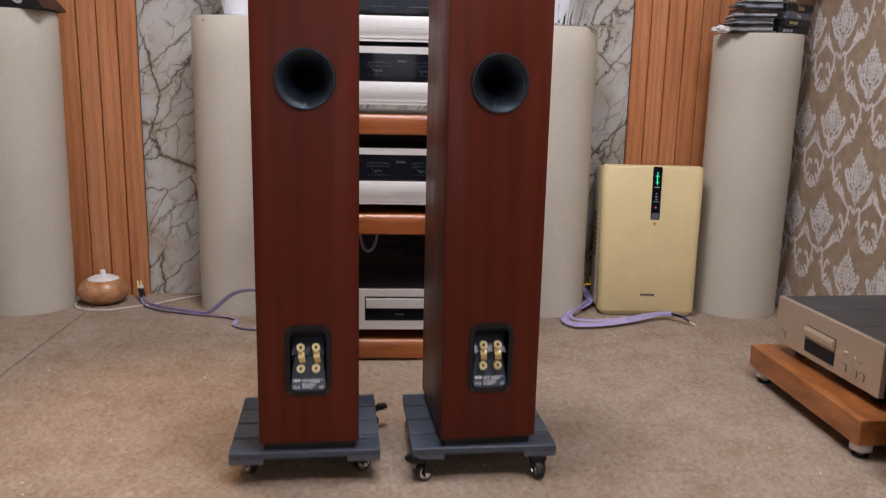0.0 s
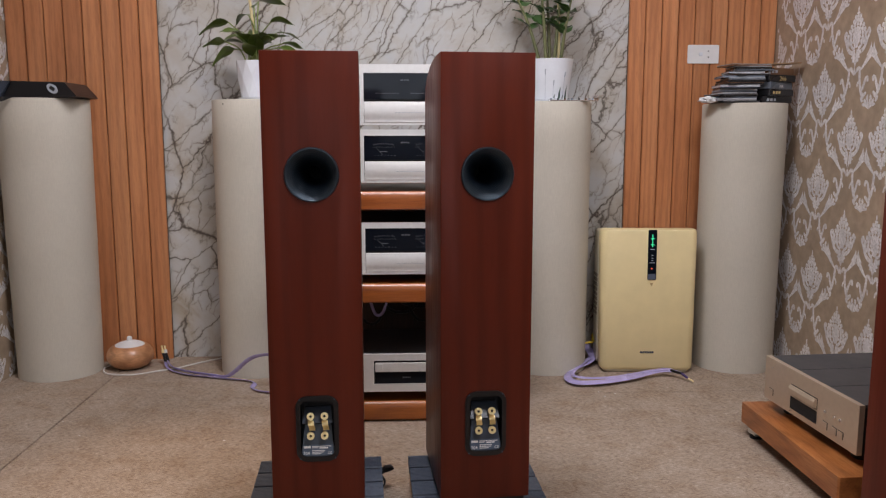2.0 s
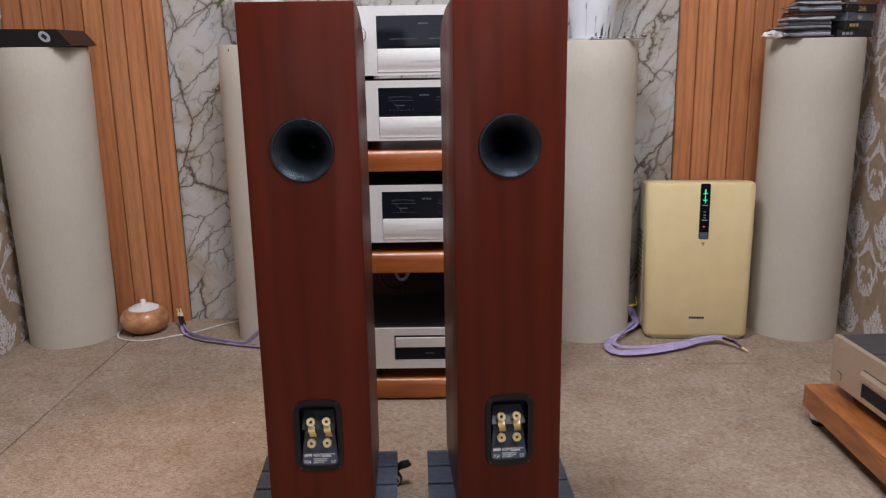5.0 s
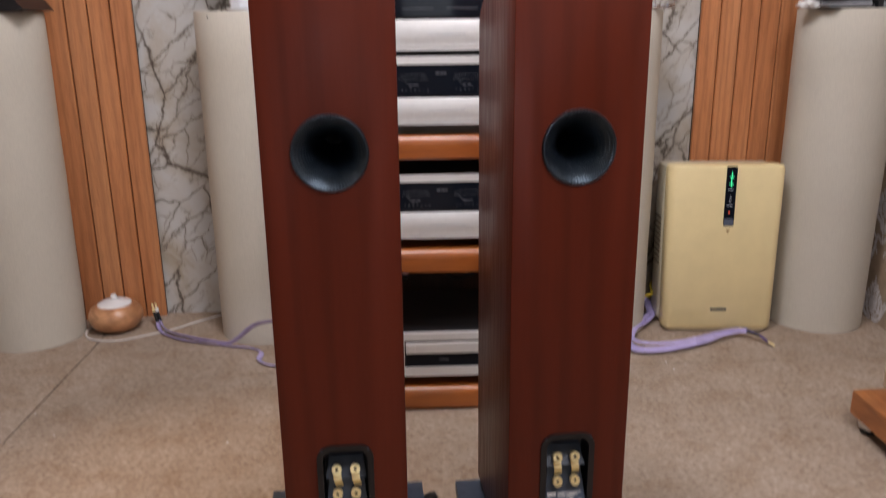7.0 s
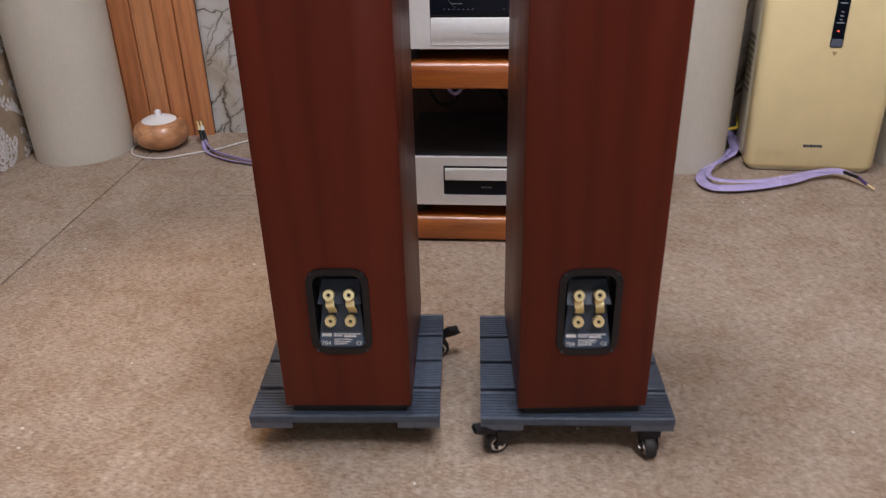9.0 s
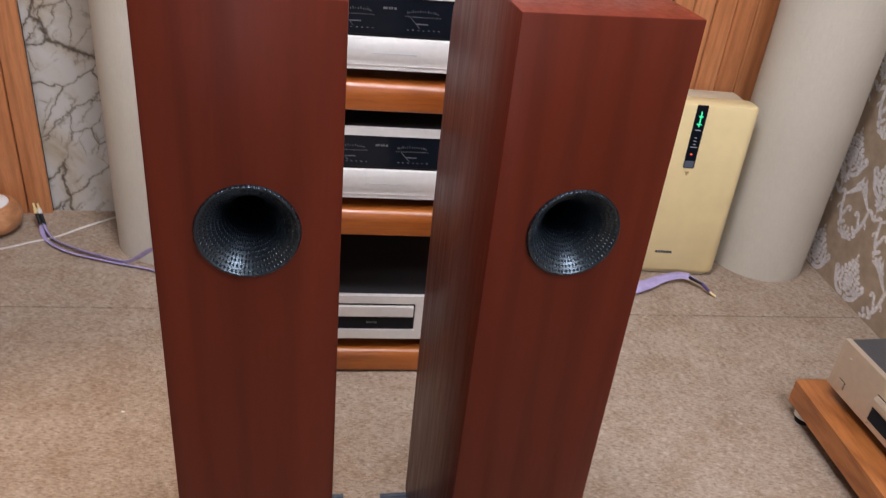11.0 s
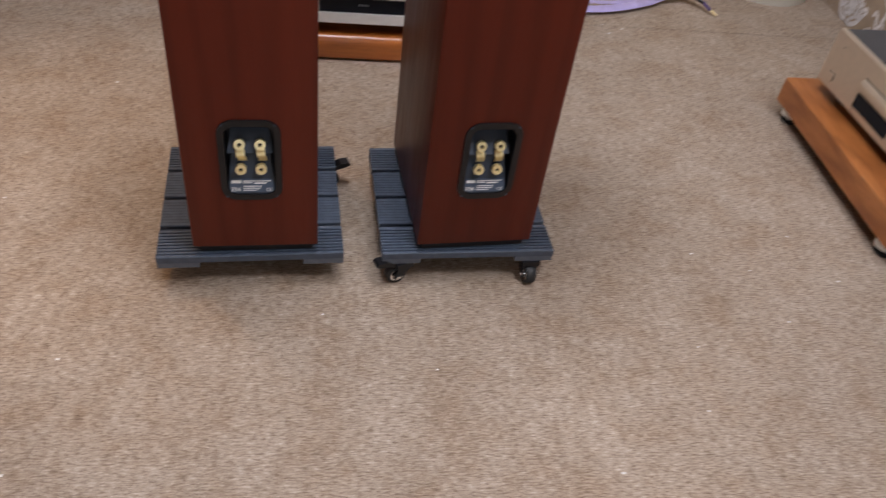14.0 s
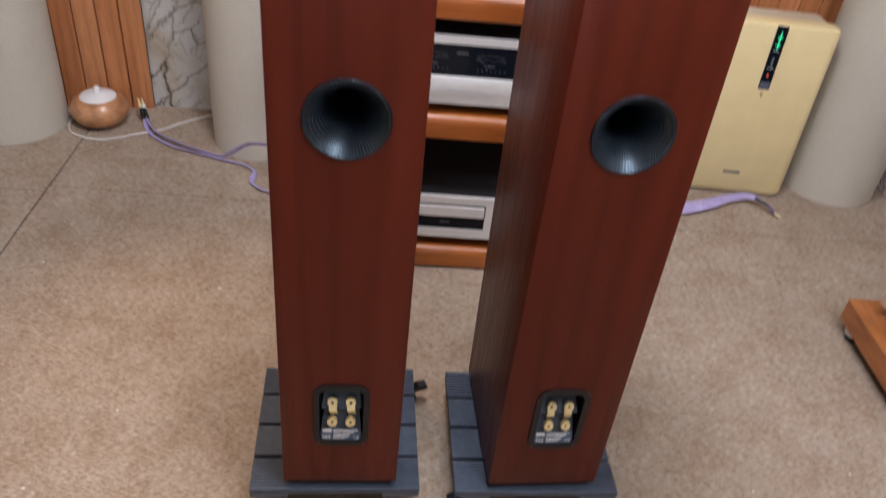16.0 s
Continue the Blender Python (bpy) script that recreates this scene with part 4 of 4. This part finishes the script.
# wall socket
so = thing("wall_socket", pose(1.499, 3.5135, 1.2875), "white wall plate with a switch and a two-pin socket", "socket")
part("plate", prism(round_rect(0.132, 0.076, 0.004, 4), -0.009, 0.0), WHITE, so, smooth=30)
part("switch", boxed(-0.018, -0.004, -0.013, -0.0095, -0.007, 0.007, 0.002), GLAZE, so)
for z in (0.010, -0.010):
    part("pin_hole", prism([(0.018, z), (0.022, z + 0.006 * (1 if z > 0 else -1)), (0.026, z)], -0.0098, -0.0091), MATTE, so)

# soundbar-like black panel lying on the column
bp = thing("black_cover", pose(0.012, 0, COL_A), "black wedge-shaped cover with a pale oval badge, lying on a column", "cover")
part("shell", prism([(-1.322, 0.002), (-1.015, 0.002), (-0.985, 0.006), (-1.028, 0.058), (-1.322, 0.064)], 3.21, 3.42), BLACK, bp, "glossy black shell")
part("grey_facet", prism([(-1.322, 0.004), (-1.255, 0.003), (-1.222, 0.060), (-1.322, 0.066)], 3.195, 3.2095), GREYPLATE, bp, "dark grey facet")
part("flap", prism([(-1.322, -0.022), (-1.30, -0.026), (-1.235, -0.012), (-1.205, 0.001), (-1.322, 0.002)], 3.165, 3.178), MATTE, bp)
ov = bmesh.new()
lathe([(0.0, 0.0014), (0.0145, 0.0014), (0.0155, 0.0)], 28, ov)
oval = part("badge", ov, PRINTGREY, bp, "pale oval badge", pose(-1.072, 3.2092, 0.034) @ Matrix.Rotation(radians(90), 4, "X") @ Matrix.Rotation(radians(-38), 4, "Z") @ Matrix.Diagonal((1.45, 1, 1, 1)))
part("badge_mark", boxed(-0.007, 0.007, -0.006, 0.007, 0.0015, 0.0022), MATTE, oval)

# disc cases piled on the last column
rnd = random.Random(11)
CASES = [plain("case_%s" % n, c, 0.25, 0, 0.15, 30) for n, c in (("black", (0.02, 0.02, 0.022)), ("grey", (0.30, 0.31, 0.33)), ("pale", (0.55, 0.57, 0.60)), ("slate", (0.12, 0.14, 0.17)), ("steel", (0.22, 0.26, 0.32)), ("brown", (0.17, 0.09, 0.05)))]
z = COL_D
for i in range(17):
    t = 0.0087
    w = rnd.choice((0.135, 0.142, 0.16, 0.15))
    shift = 0.05 * min(1, max(0, (i - 4) / 10)) + rnd.uniform(-0.012, 0.012)
    d = thing("disc_case", pose(1.535 + shift, 3.265 + rnd.uniform(-0.008, 0.008), z, 0, 0, rnd.uniform(-9, 9)), "plastic disc case in a leaning pile", "disc case", "piled disc cases")
    m1 = CASES[(0, 1, 3, 0, 1, 4, 0, 2, 0, 0, 3, 4, 0, 2, 3, 0, 5)[i]]
    part("tray", boxed(-w / 2, w / 2, -0.062, 0.062, 0, t * 0.62, 0.0008, 1), m1, d)
    part("lid", boxed(-w / 2, w / 2, -0.062, 0.062, t * 0.64, t - 0.0004, 0.0008, 1), CASES[(1, 2, 0, 1, 0, 2, 3, 1, 5, 0, 2, 3, 2, 0, 0, 2, 1)[i]], d)
    z += t
z = COL_D
for i in range(5):
    t = 0.027
    d = thing("disc_box", pose(1.690 + rnd.uniform(-0.006, 0.006), 3.29 + rnd.uniform(-0.01, 0.01), z, 0, 0, 24 + rnd.uniform(-8, 8)), "dark blue disc box set in a pile", "box", "piled disc boxes")
    part("box_body", boxed(-0.07, 0.07, -0.06, 0.06, 0, t - 0.0006, 0.001, 1), CASES[(0, 0, 3, 0, 5)[i]], d)
    if i in (2, 3):
        text_part("printed_word", "266" if i == 3 else "HA", 0.024 if i == 3 else 0.018, pose(-0.015, -0.0604, 0.005, 90, 0, 0), BRASS if i == 3 else WHITE, d)
        z += t
        continue
    pr = bmesh.new()
    for q in range(3):
        box(pr, -0.05 + q * 0.016, -0.05 + q * 0.016 + 0.011, -0.0606, -0.0600, 0.008, 0.018)
    part("print_bars", pr, BRASS if i in (1, 2) else PRINTGREY, d)
    z += t
cardm = plain("torn_cardboard", (0.36, 0.22, 0.12), 0.85, 0, 0.25, 40)
tagged(part("cardboard_sheet", prism([(-0.11, -0.05), (-0.06, -0.062), (0.02, -0.055), (0.06, -0.066), (0.13, -0.06), (0.135, 0.05), (0.05, 0.062), (-0.09, 0.055)], 0, 0.004, axis="z"), cardm, None, "", pose(1.655, 3.285, COL_D + 0.1478, 1.0, -2.5, 4)), "torn brown cardboard on top of the disc pile", "cardboard")

bm = bmesh.new()
bmesh.ops.create_icosphere(bm, subdivisions=4, radius=1.0)
for v in bm.verts:
    n1 = noise.noise(v.co * 2.3) * 0.35 + noise.noise(v.co * 5.5) * 0.22 + abs(noise.noise(v.co * 9)) * 0.16
    v.co = v.co * (1 + n1)
    v.co.x, v.co.y, v.co.z = v.co.x * 0.034, v.co.y * 0.030, max(-0.012, v.co.z * 0.013)
tagged(part("crumpled_tissue", bm, WHITE, None, "", pose(1.440, 3.262, COL_D + 0.0125), 25), "crumpled white tissue on the column edge", "tissue")

# potted plants
LEAFM = plain("leaf_green", (0.105, 0.155, 0.028), 0.35, 0, 0.35, 18)
LEAFZ = plain("leaf_dark_green", (0.050, 0.110, 0.030), 0.28, 0, 0.3, 18)
STEM = plain("stem_green", (0.22, 0.28, 0.085), 0.5, 0, 0.2)
STEMZ = plain("stem_olive", (0.16, 0.17, 0.075), 0.5, 0, 0.25)
SOIL = plain("potting_soil", (0.05, 0.035, 0.022), 0.95, 0, 0.3, 60, 0.5)
STAKE = plain("bamboo_stake", (0.72, 0.60, 0.32), 0.5, 0, 0.1)
DARKPRINT = plain("dark_green_print", (0.03, 0.08, 0.06), 0.4)


def leaf_mesh(length, width, droop, fold=0.18):
    """A pointed leaf along +x with a midrib fold and a droop."""
    bm = bmesh.new()
    rows = []
    n = 9
    for i in range(n + 1):
        u = i / n
        w = width * (math.sin(math.pi * min(1, u * 0.96 + 0.02) ** 0.8) ** 0.9) * (1 - 0.25 * u)
        zc = -droop * u * u * length
        x = length * u * (1 - 0.12 * droop * u)
        wave = 0.004 * math.sin(7 * u)
        rows.append([bm.verts.new((x, s * w, zc + abs(s) * w * fold + wave * s)) for s in (-1, -0.5, 0, 0.5, 1)])
    for a, b in zip(rows, rows[1:]):
        for j in range(4):
            bm.faces.new((a[j], a[j + 1], b[j + 1], b[j]))
    bmesh.ops.remove_doubles(bm, verts=bm.verts, dist=1e-5)
    r = bmesh.ops.extrude_face_region(bm, geom=list(bm.faces))
    for v in [g for g in r["geom"] if isinstance(g, bmesh.types.BMVert)]:
        v.co.z += 0.0008
    bmesh.ops.recalc_face_normals(bm, faces=bm.faces)
    return bm


# broad-leaved plant in a faceted pot
pa = thing("potted_plant", pose(-0.335, 3.362, COL_B), "green peace lily in a white faceted pot on a saucer", "potted plant")
pot = bmesh.new()
rings = []
for r, zz, off in ((0.060, 0.010, 0), (0.0705, 0.085, 0.5), (0.0775, 0.151, 0), (0.0735, 0.151, 0), (0.070, 0.125, 0)):
    rings.append([pot.verts.new((r * math.cos(2 * math.pi * (i + off) / 10), r * math.sin(2 * math.pi * (i + off) / 10), zz)) for i in range(10)])
for k, (a, b) in enumerate(zip(rings, rings[1:])):
    for i in range(10):
        j = (i + 1) % 10
        if k == 0:
            pot.faces.new((a[i], a[j], b[i]))
            pot.faces.new((b[i], a[j], b[j]))
        elif k == 1:
            pot.faces.new((a[i], b[j], b[i]))
            pot.faces.new((a[i], a[j], b[j]))
        else:
            pot.faces.new((a[i], a[j], b[j], b[i]))
pot.faces.new(rings[0][::-1])
bmesh.ops.recalc_face_normals(pot, faces=pot.faces)
part("pot", pot, GLAZE, pa, "white faceted ceramic pot")
part("saucer", lathe([(0, 0.0), (0.066, 0.0), (0.073, 0.010), (0.070, 0.010), (0.064, 0.004), (0, 0.004)], 40), GLAZE, pa, "white saucer", smooth=40)
part("soil", lathe([(0.0705, 0.13), (0.04, 0.136), (0, 0.138)], 20), SOIL, pa)
part("stake", tube([(0.005, 0.03, 0.13), (-0.045, 0.035, 0.62)], 0.006, 8), STAKE, pa, "pale bamboo stake")
rl = random.Random(5)
BLADES = [mesh_of("leaf", leaf_mesh(l, w, d), LEAFM, 60) for l, w, d in ((0.118, 0.029, 0.40), (0.100, 0.027, 0.55), (0.086, 0.024, 0.30))]
# azimuth, reach and height of each leaf's base over the pot, and its pitch
LEAVES = ((185, 0.10, 0.30, -12), (172, 0.085, 0.20, -22), (200, 0.12, 0.225, -10), (160, 0.05, 0.25, -5), (20, 0.085, 0.26, 5), (8, 0.105, 0.22, -6), (-12, 0.10, 0.205, -18), (340, 0.07, 0.30, 10), (95, 0.03, 0.36, 22), (60, 0.03, 0.38, 12), (120, 0.05, 0.33, 8), (250, 0.04, 0.23, 20), (275, 0.03, 0.20, 35), (300, 0.05, 0.24, 12), (225, 0.06, 0.26, 5), (140, 0.06, 0.22, 15), (80, 0.04, 0.20, 40), (35, 0.06, 0.23, 25), (265, 0.055, 0.17, 30), (290, 0.02, 0.18, 55), (240, 0.03, 0.19, 48), (100, 0.02, 0.2, 60), (320, 0.035, 0.21, 40), (210, 0.03, 0.22, 42))
for i, (az, reach, hgt, pitch) in enumerate(LEAVES):
    c, s = math.cos(radians(az)), math.sin(radians(az)) * 0.55
    base = Vector((rl.uniform(-0.03, 0.03), rl.uniform(-0.03, 0.03), 0.132))
    end = Vector((reach * c, reach * s, hgt))
    mid = (base + end) / 2 + Vector((-0.012 * c, -0.012 * s, 0.02))
    part("leaf_stem", tube(smooth_path([base, mid, end], 5), 0.0027, 6), STEM, pa, smooth=60)
    share("leaf", BLADES[i % 3], pa, pose(end.x, end.y, end.z, 0, -pitch - 8, math.degrees(math.atan2(s, c))) @ pose(0, 0, 0, rl.uniform(-35, 35), 0, 0))

# feather-leaved plant in a tall round pot
pb = thing("potted_plant", pose(0.828, 3.345, COL_C), "dark green zz plant in a white printed pot", "potted plant")
part("pot", lathe([(0, 0.008), (0.068, 0.008), (0.071, 0.012), (0.083, 0.10), (0.0905, 0.160), (0.0915, 0.166), (0.088, 0.166), (0.084, 0.135), (0, 0.135)], 56), GLAZE, pb, "white glazed tapered pot", smooth=40)
part("saucer", lathe([(0, 0.0), (0.080, 0.0), (0.086, 0.009), (0.083, 0.010), (0.07, 0.005), (0, 0.005)], 44), GLAZE, pb, smooth=40)
part("soil", lathe([(0.0835, 0.140), (0.04, 0.146), (0, 0.148)], 20), SOIL, pb)


def pot_r(zz):
    return 0.071 + (zz - 0.012) * 0.1315 + 0.0012


for az, h0, h1, w in ((-72, 0.014, 0.058, 0.0045), (-48, 0.014, 0.066, 0.0045), (-88, 0.014, 0.030, 0.003), (-60, 0.014, 0.03, 0.003)):
    sp = bmesh.new()
    a = radians(az)
    tip = [sp.verts.new((pot_r(h1) * math.cos(a + 0.05), pot_r(h1) * math.sin(a + 0.05), h1))]
    lo = [sp.verts.new((pot_r(h0) * math.cos(a + d), pot_r(h0) * math.sin(a + d), h0)) for d in (-w / 0.07, w / 0.07)]
    mid = [sp.verts.new((pot_r((h0 + h1) / 2) * math.cos(a + d), pot_r((h0 + h1) / 2) * math.sin(a + d), (h0 + h1) / 2)) for d in (-w / 0.09, w / 0.09)]
    sp.faces.new((lo[0], lo[1], mid[1], mid[0]))
    sp.faces.new((mid[0], mid[1], tip[0]))
    part("printed_blade", sp, DARKPRINT, pb)
for az, h1 in ((-92, 0.062), (-60, 0.095), (-115, 0.105)):
    a = radians(az)
    pts = [(pot_r(zz) * math.cos(a + 0.25 * (zz - 0.014)), pot_r(zz) * math.sin(a + 0.25 * (zz - 0.014)), zz) for zz in (0.014, 0.03, 0.05, h1)]
    part("printed_stalk", tube(pts, 0.0007, 5), PRINTGREY, pb)
    part("printed_ear", tube([pts[-1], (pot_r(h1 + 0.02) * math.cos(a + 0.03), pot_r(h1 + 0.02) * math.sin(a + 0.03), h1 + 0.02)], 0.0024, 6), PRINTGREY, pb)
part("stake", tube([(0.035, 0.02, 0.14), (0.030, 0.03, 0.62)], 0.006, 8), STAKE, pb, "pale bamboo stake")
ZL = [mesh_of("leaflet", leaf_mesh(l, w, 0.25, 0.25), LEAFZ, 60) for l, w in ((0.078, 0.021), (0.066, 0.019))]
for k, (bx, by, tx, ty, th) in enumerate(((-0.04, 0.0, -0.19, -0.01, 0.50), (-0.02, -0.01, -0.06, -0.04, 0.52), (0.015, 0.01, 0.045, -0.01, 0.52), (0.035, -0.01, 0.085, -0.03, 0.46), (0.0, 0.02, -0.02, 0.05, 0.54))):
    line = smooth_path([(bx, by, 0.14), (bx + (tx - bx) * 0.3, by + (ty - by) * 0.3, 0.14 + (th - 0.14) * 0.4), (bx + (tx - bx) * 0.65, by + (ty - by) * 0.65, 0.14 + (th - 0.14) * 0.72), (tx, ty, th)], 8)
    st = bmesh.new()
    n = len(line)
    for i, (a, b) in enumerate(zip(line, line[1:])):
        tube([a, b], 0.0078 * (1 - 0.72 * i / n), 8, st)
    part("stalk", st, STEMZ, pb, smooth=60)
    for i in range(8, n, 3):
        for sgn in (-1, 1):
            p = line[i]
            turn = (20 if sgn > 0 else 160) + rl.uniform(-25, 25) + 10 * k
            share("leaflet", ZL[i % 2], pb, pose(p.x, p.y, p.z, 0, -rl.uniform(20, 50), turn) @ pose(0, 0, 0, rl.uniform(-40, 40), 0, 0))

# small chrome ornament beside the printed pot
orn = thing("ornament_strip", pose(0.905, 3.225, COL_C), "small chrome strip with coloured stones", "ornament")
part("strip", boxed(-0.105, 0.085, -0.010, 0.010, 0.0, 0.006, 0.0015), CHROME, orn)
for i in range(13):
    part("stone", lathe([(0.0055, 0.006), (0.0045, 0.0105), (0, 0.012)], 8, None, Matrix.Translation((-0.095 + i * 0.0135, -0.003, 0))), CASES[(4, 2, 0, 2, 5, 1)[i % 6]], orn)
part("clasp", lathe([(0.009, -0.010), (0.011, -0.008), (0.011, 0.008), (0.009, 0.010)], 16, None, pose(0.078, 0, 0.0125, 0, 90, 0), True), CHROME, orn, smooth=40)

# damask print on the papered walls
def ellipse(cx, cz, a, b, turn=0.0, n=10):
    c, s = math.cos(radians(turn)), math.sin(radians(turn))
    return [(cx + a * math.cos(2 * math.pi * i / n) * c - b * math.sin(2 * math.pi * i / n) * s, cz + a * math.cos(2 * math.pi * i / n) * s + b * math.sin(2 * math.pi * i / n) * c) for i in range(n)]


def stroke(pts, w0, w1):
    """Quads along a curved stroke whose half width goes from w0 to w1."""
    pts = [Vector((x, z, 0)) for x, z in pts]
    pts = [(p.x, p.y) for p in smooth_path(pts, 5)]
    out, n = [], len(pts)
    edge = []
    for i, (x, z) in enumerate(pts):
        ax, az = pts[max(0, i - 1)]
        bx, bz = pts[min(n - 1, i + 1)]
        d = math.hypot(bx - ax, bz - az) or 1
        w = w0 + (w1 - w0) * i / (n - 1)
        edge.append(((x - (bz - az) / d * w, z + (bx - ax) / d * w), (x + (bz - az) / d * w, z - (bx - ax) / d * w)))
    for (a, b), (c, d) in zip(edge, edge[1:]):
        out.append([a, b, d, c])
    return out


def medallion():
    """A crowned leafy medallion, 0.16 wide and 0.2 high, with two scroll arms and a leaf tail."""
    s = [ellipse(0, 0.093, 0.0045, 0.0095), ellipse(0, 0.080, 0.010, 0.0048)]
    rows = ((0.070, 0.014), (0.057, 0.024), (0.044, 0.036), (0.030, 0.046), (0.016, 0.054), (0.002, 0.055), (-0.012, 0.048))
    for row, (zz, half) in enumerate(rows):
        count = 3 if half < 0.02 else 5 if half < 0.04 else 7
        for i in range(count):
            u = (i - (count - 1) / 2) / ((count - 1) / 2)
            s.append(ellipse(u * half, zz - abs(u) * half * 0.20, 0.0085, 0.0088 - 0.002 * (1 - abs(u)), -u * 40 + (8 if (i + row) % 2 else -8), 8))
    s.append(ellipse(0, 0.006, 0.017, 0.022))
    s.append(ellipse(0, -0.026, 0.015, 0.012))
    for m in (-1, 1):
        s += stroke([(m * 0.004, -0.052), (m * 0.030, -0.052), (m * 0.052, -0.036), (m * 0.066, -0.010), (m * 0.078, 0.010), (m * 0.070, 0.021), (m * 0.062, 0.012)], 0.0085, 0.0042)
        s += stroke([(m * 0.010, -0.040), (m * 0.026, -0.034), (m * 0.040, -0.014), (m * 0.036, -0.004)], 0.0060, 0.0040)
        s.append(ellipse(m * 0.067, 0.012, 0.0065, 0.0060))
        s.append(ellipse(m * 0.022, -0.058, 0.0075, 0.0052, m * 20))
        s.append([(m * 0.001, -0.056), (m * 0.018, -0.060), (m * 0.030, -0.070), (m * 0.019, -0.075), (m * 0.021, -0.085), (m * 0.009, -0.087), (m * 0.001, -0.104)])
    return s


def vine():
    """One strand of the trellis, from the node under a medallion at (0, 0) out and down to the next node at (0.2, -0.175)."""
    s = stroke([(0.012, 0.000), (0.020, 0.012), (0.032, 0.010), (0.034, -0.006), (0.038, -0.036), (0.048, -0.066), (0.066, -0.092)], 0.0056, 0.0075)
    s += stroke([(0.050, -0.070), (0.062, -0.046), (0.070, -0.026), (0.082, -0.022), (0.086, -0.034)], 0.0068, 0.0046)
    s += stroke([(0.036, -0.030), (0.024, -0.040), (0.022, -0.052)], 0.0050, 0.0032)
    for x, z, a, b, t in ((0.020, 0.008, 0.0065, 0.0060, 0), (0.084, -0.032, 0.0070, 0.0062, 0), (0.072, -0.078, 0.0070, 0.0120, -50), (0.056, -0.096, 0.0064, 0.0125, 40), (0.078, -0.104, 0.0072, 0.0120, 35), (0.090, -0.090, 0.0062, 0.0110, -20), (0.070, -0.114, 0.0056, 0.0095, 70), (0.094, -0.112, 0.0060, 0.0090, -60)):
        s.append(ellipse(x, z, a, b, t))
    # trumpet-shaped leaf that opens towards the next node
    s += stroke([(0.086, -0.106), (0.112, -0.124), (0.140, -0.150), (0.166, -0.172)], 0.0150, 0.0030)
    s.append([(0.090, -0.112), (0.104, -0.100), (0.108, -0.082), (0.118, -0.104), (0.134, -0.124), (0.114, -0.128)])
    s.append(ellipse(0.0, 0.004, 0.0055, 0.0120))
    s.append(ellipse(0.0075, -0.004, 0.0040, 0.0085, -35))
    return s


def damask(name, wall, x, out, phase, y_from, y_to):
    bm = bmesh.new()
    med, strand = medallion(), vine()
    level = [0]

    def lay(shapes, y, z, side=0, start=0.0, drop=0.0, limit=1.0):
        """side 1 or -1: which way along y; start: the node's offset; limit: where the strand is cut at a paper seam."""
        for sh in shapes:
            level[0] = (level[0] + 1) % 61
            pts = []
            for a, b in sh:
                u = (start - a if start else a) if side else a
                if side and u > limit:
                    u = limit
                pts.append((y + u * (side or 1), z + b + drop))
            if min(p[1] for p in pts) < 0.0 or max(p[0] for p in pts) > Y1 - 0.03 or side and max(abs(p[0] - y) for p in pts) - min(abs(p[0] - y) for p in pts) < 0.001:
                continue
            lift = out * (0.0005 + 0.00003 * level[0])
            bm.faces.new([bm.verts.new((x + lift, py, pz)) for py, pz in pts])

    col = 0
    y = y_from
    while y > y_to:
        mine = phase[col % 4]
        for r in range(-1, 7):
            z0 = 0.064 + 0.35 * r + (0.175 if mine else 0.0)
            lay(med, y, z0)
            node = z0 - 0.120
            for side in (-1, 1):
                if phase[(col - side) % 4] != mine:
                    lay(strand, y, node, side)
                else:
                    lay(strand, y, node, side, 0.0, 0.0, 0.099)
                    lay(strand, y, node, side, 0.2, 0.175, 0.099)
        col += 1
        y -= 0.2
    ob = part(name, bm, PRINT, wall, "silver damask motifs")
    ob["kind"] = "stuff"


damask("wallpaper_motifs", wall_east, X1, -1, (1, 0, 0, 1), 3.492, 1.2)
damask("wallpaper_motifs", wall_west, X0, 1, (1, 0, 0, 1), 3.36, 1.6)

# lint on the carpet
lint = bmesh.new()
rk = random.Random(3)
for i in range(45):
    x, y = rk.uniform(-1.0, 1.3), rk.uniform(1.1, 3.0)
    s, a = rk.uniform(0.0008, 0.002), rk.uniform(0, 3.14)
    box(lint, x - s * 1.8, x + s * 1.8, y - s, y + s, 0.0002, 0.0012)
tagged(part("carpet_lint", lint, CORD, None, ""), "tiny pale specks of lint on the carpet", "lint", kind="stuff")

# small mark on a column
tagged(part("stain_dot", boxed(-0.002, 0.002, -0.0012, 0.0, -0.004, 0.004, 0.0008), MATTE, None, "", pose(-0.438, 3.2285, COL_B - 0.018, 0, 0, -33)), "small dark spot on the column fabric", "spot")
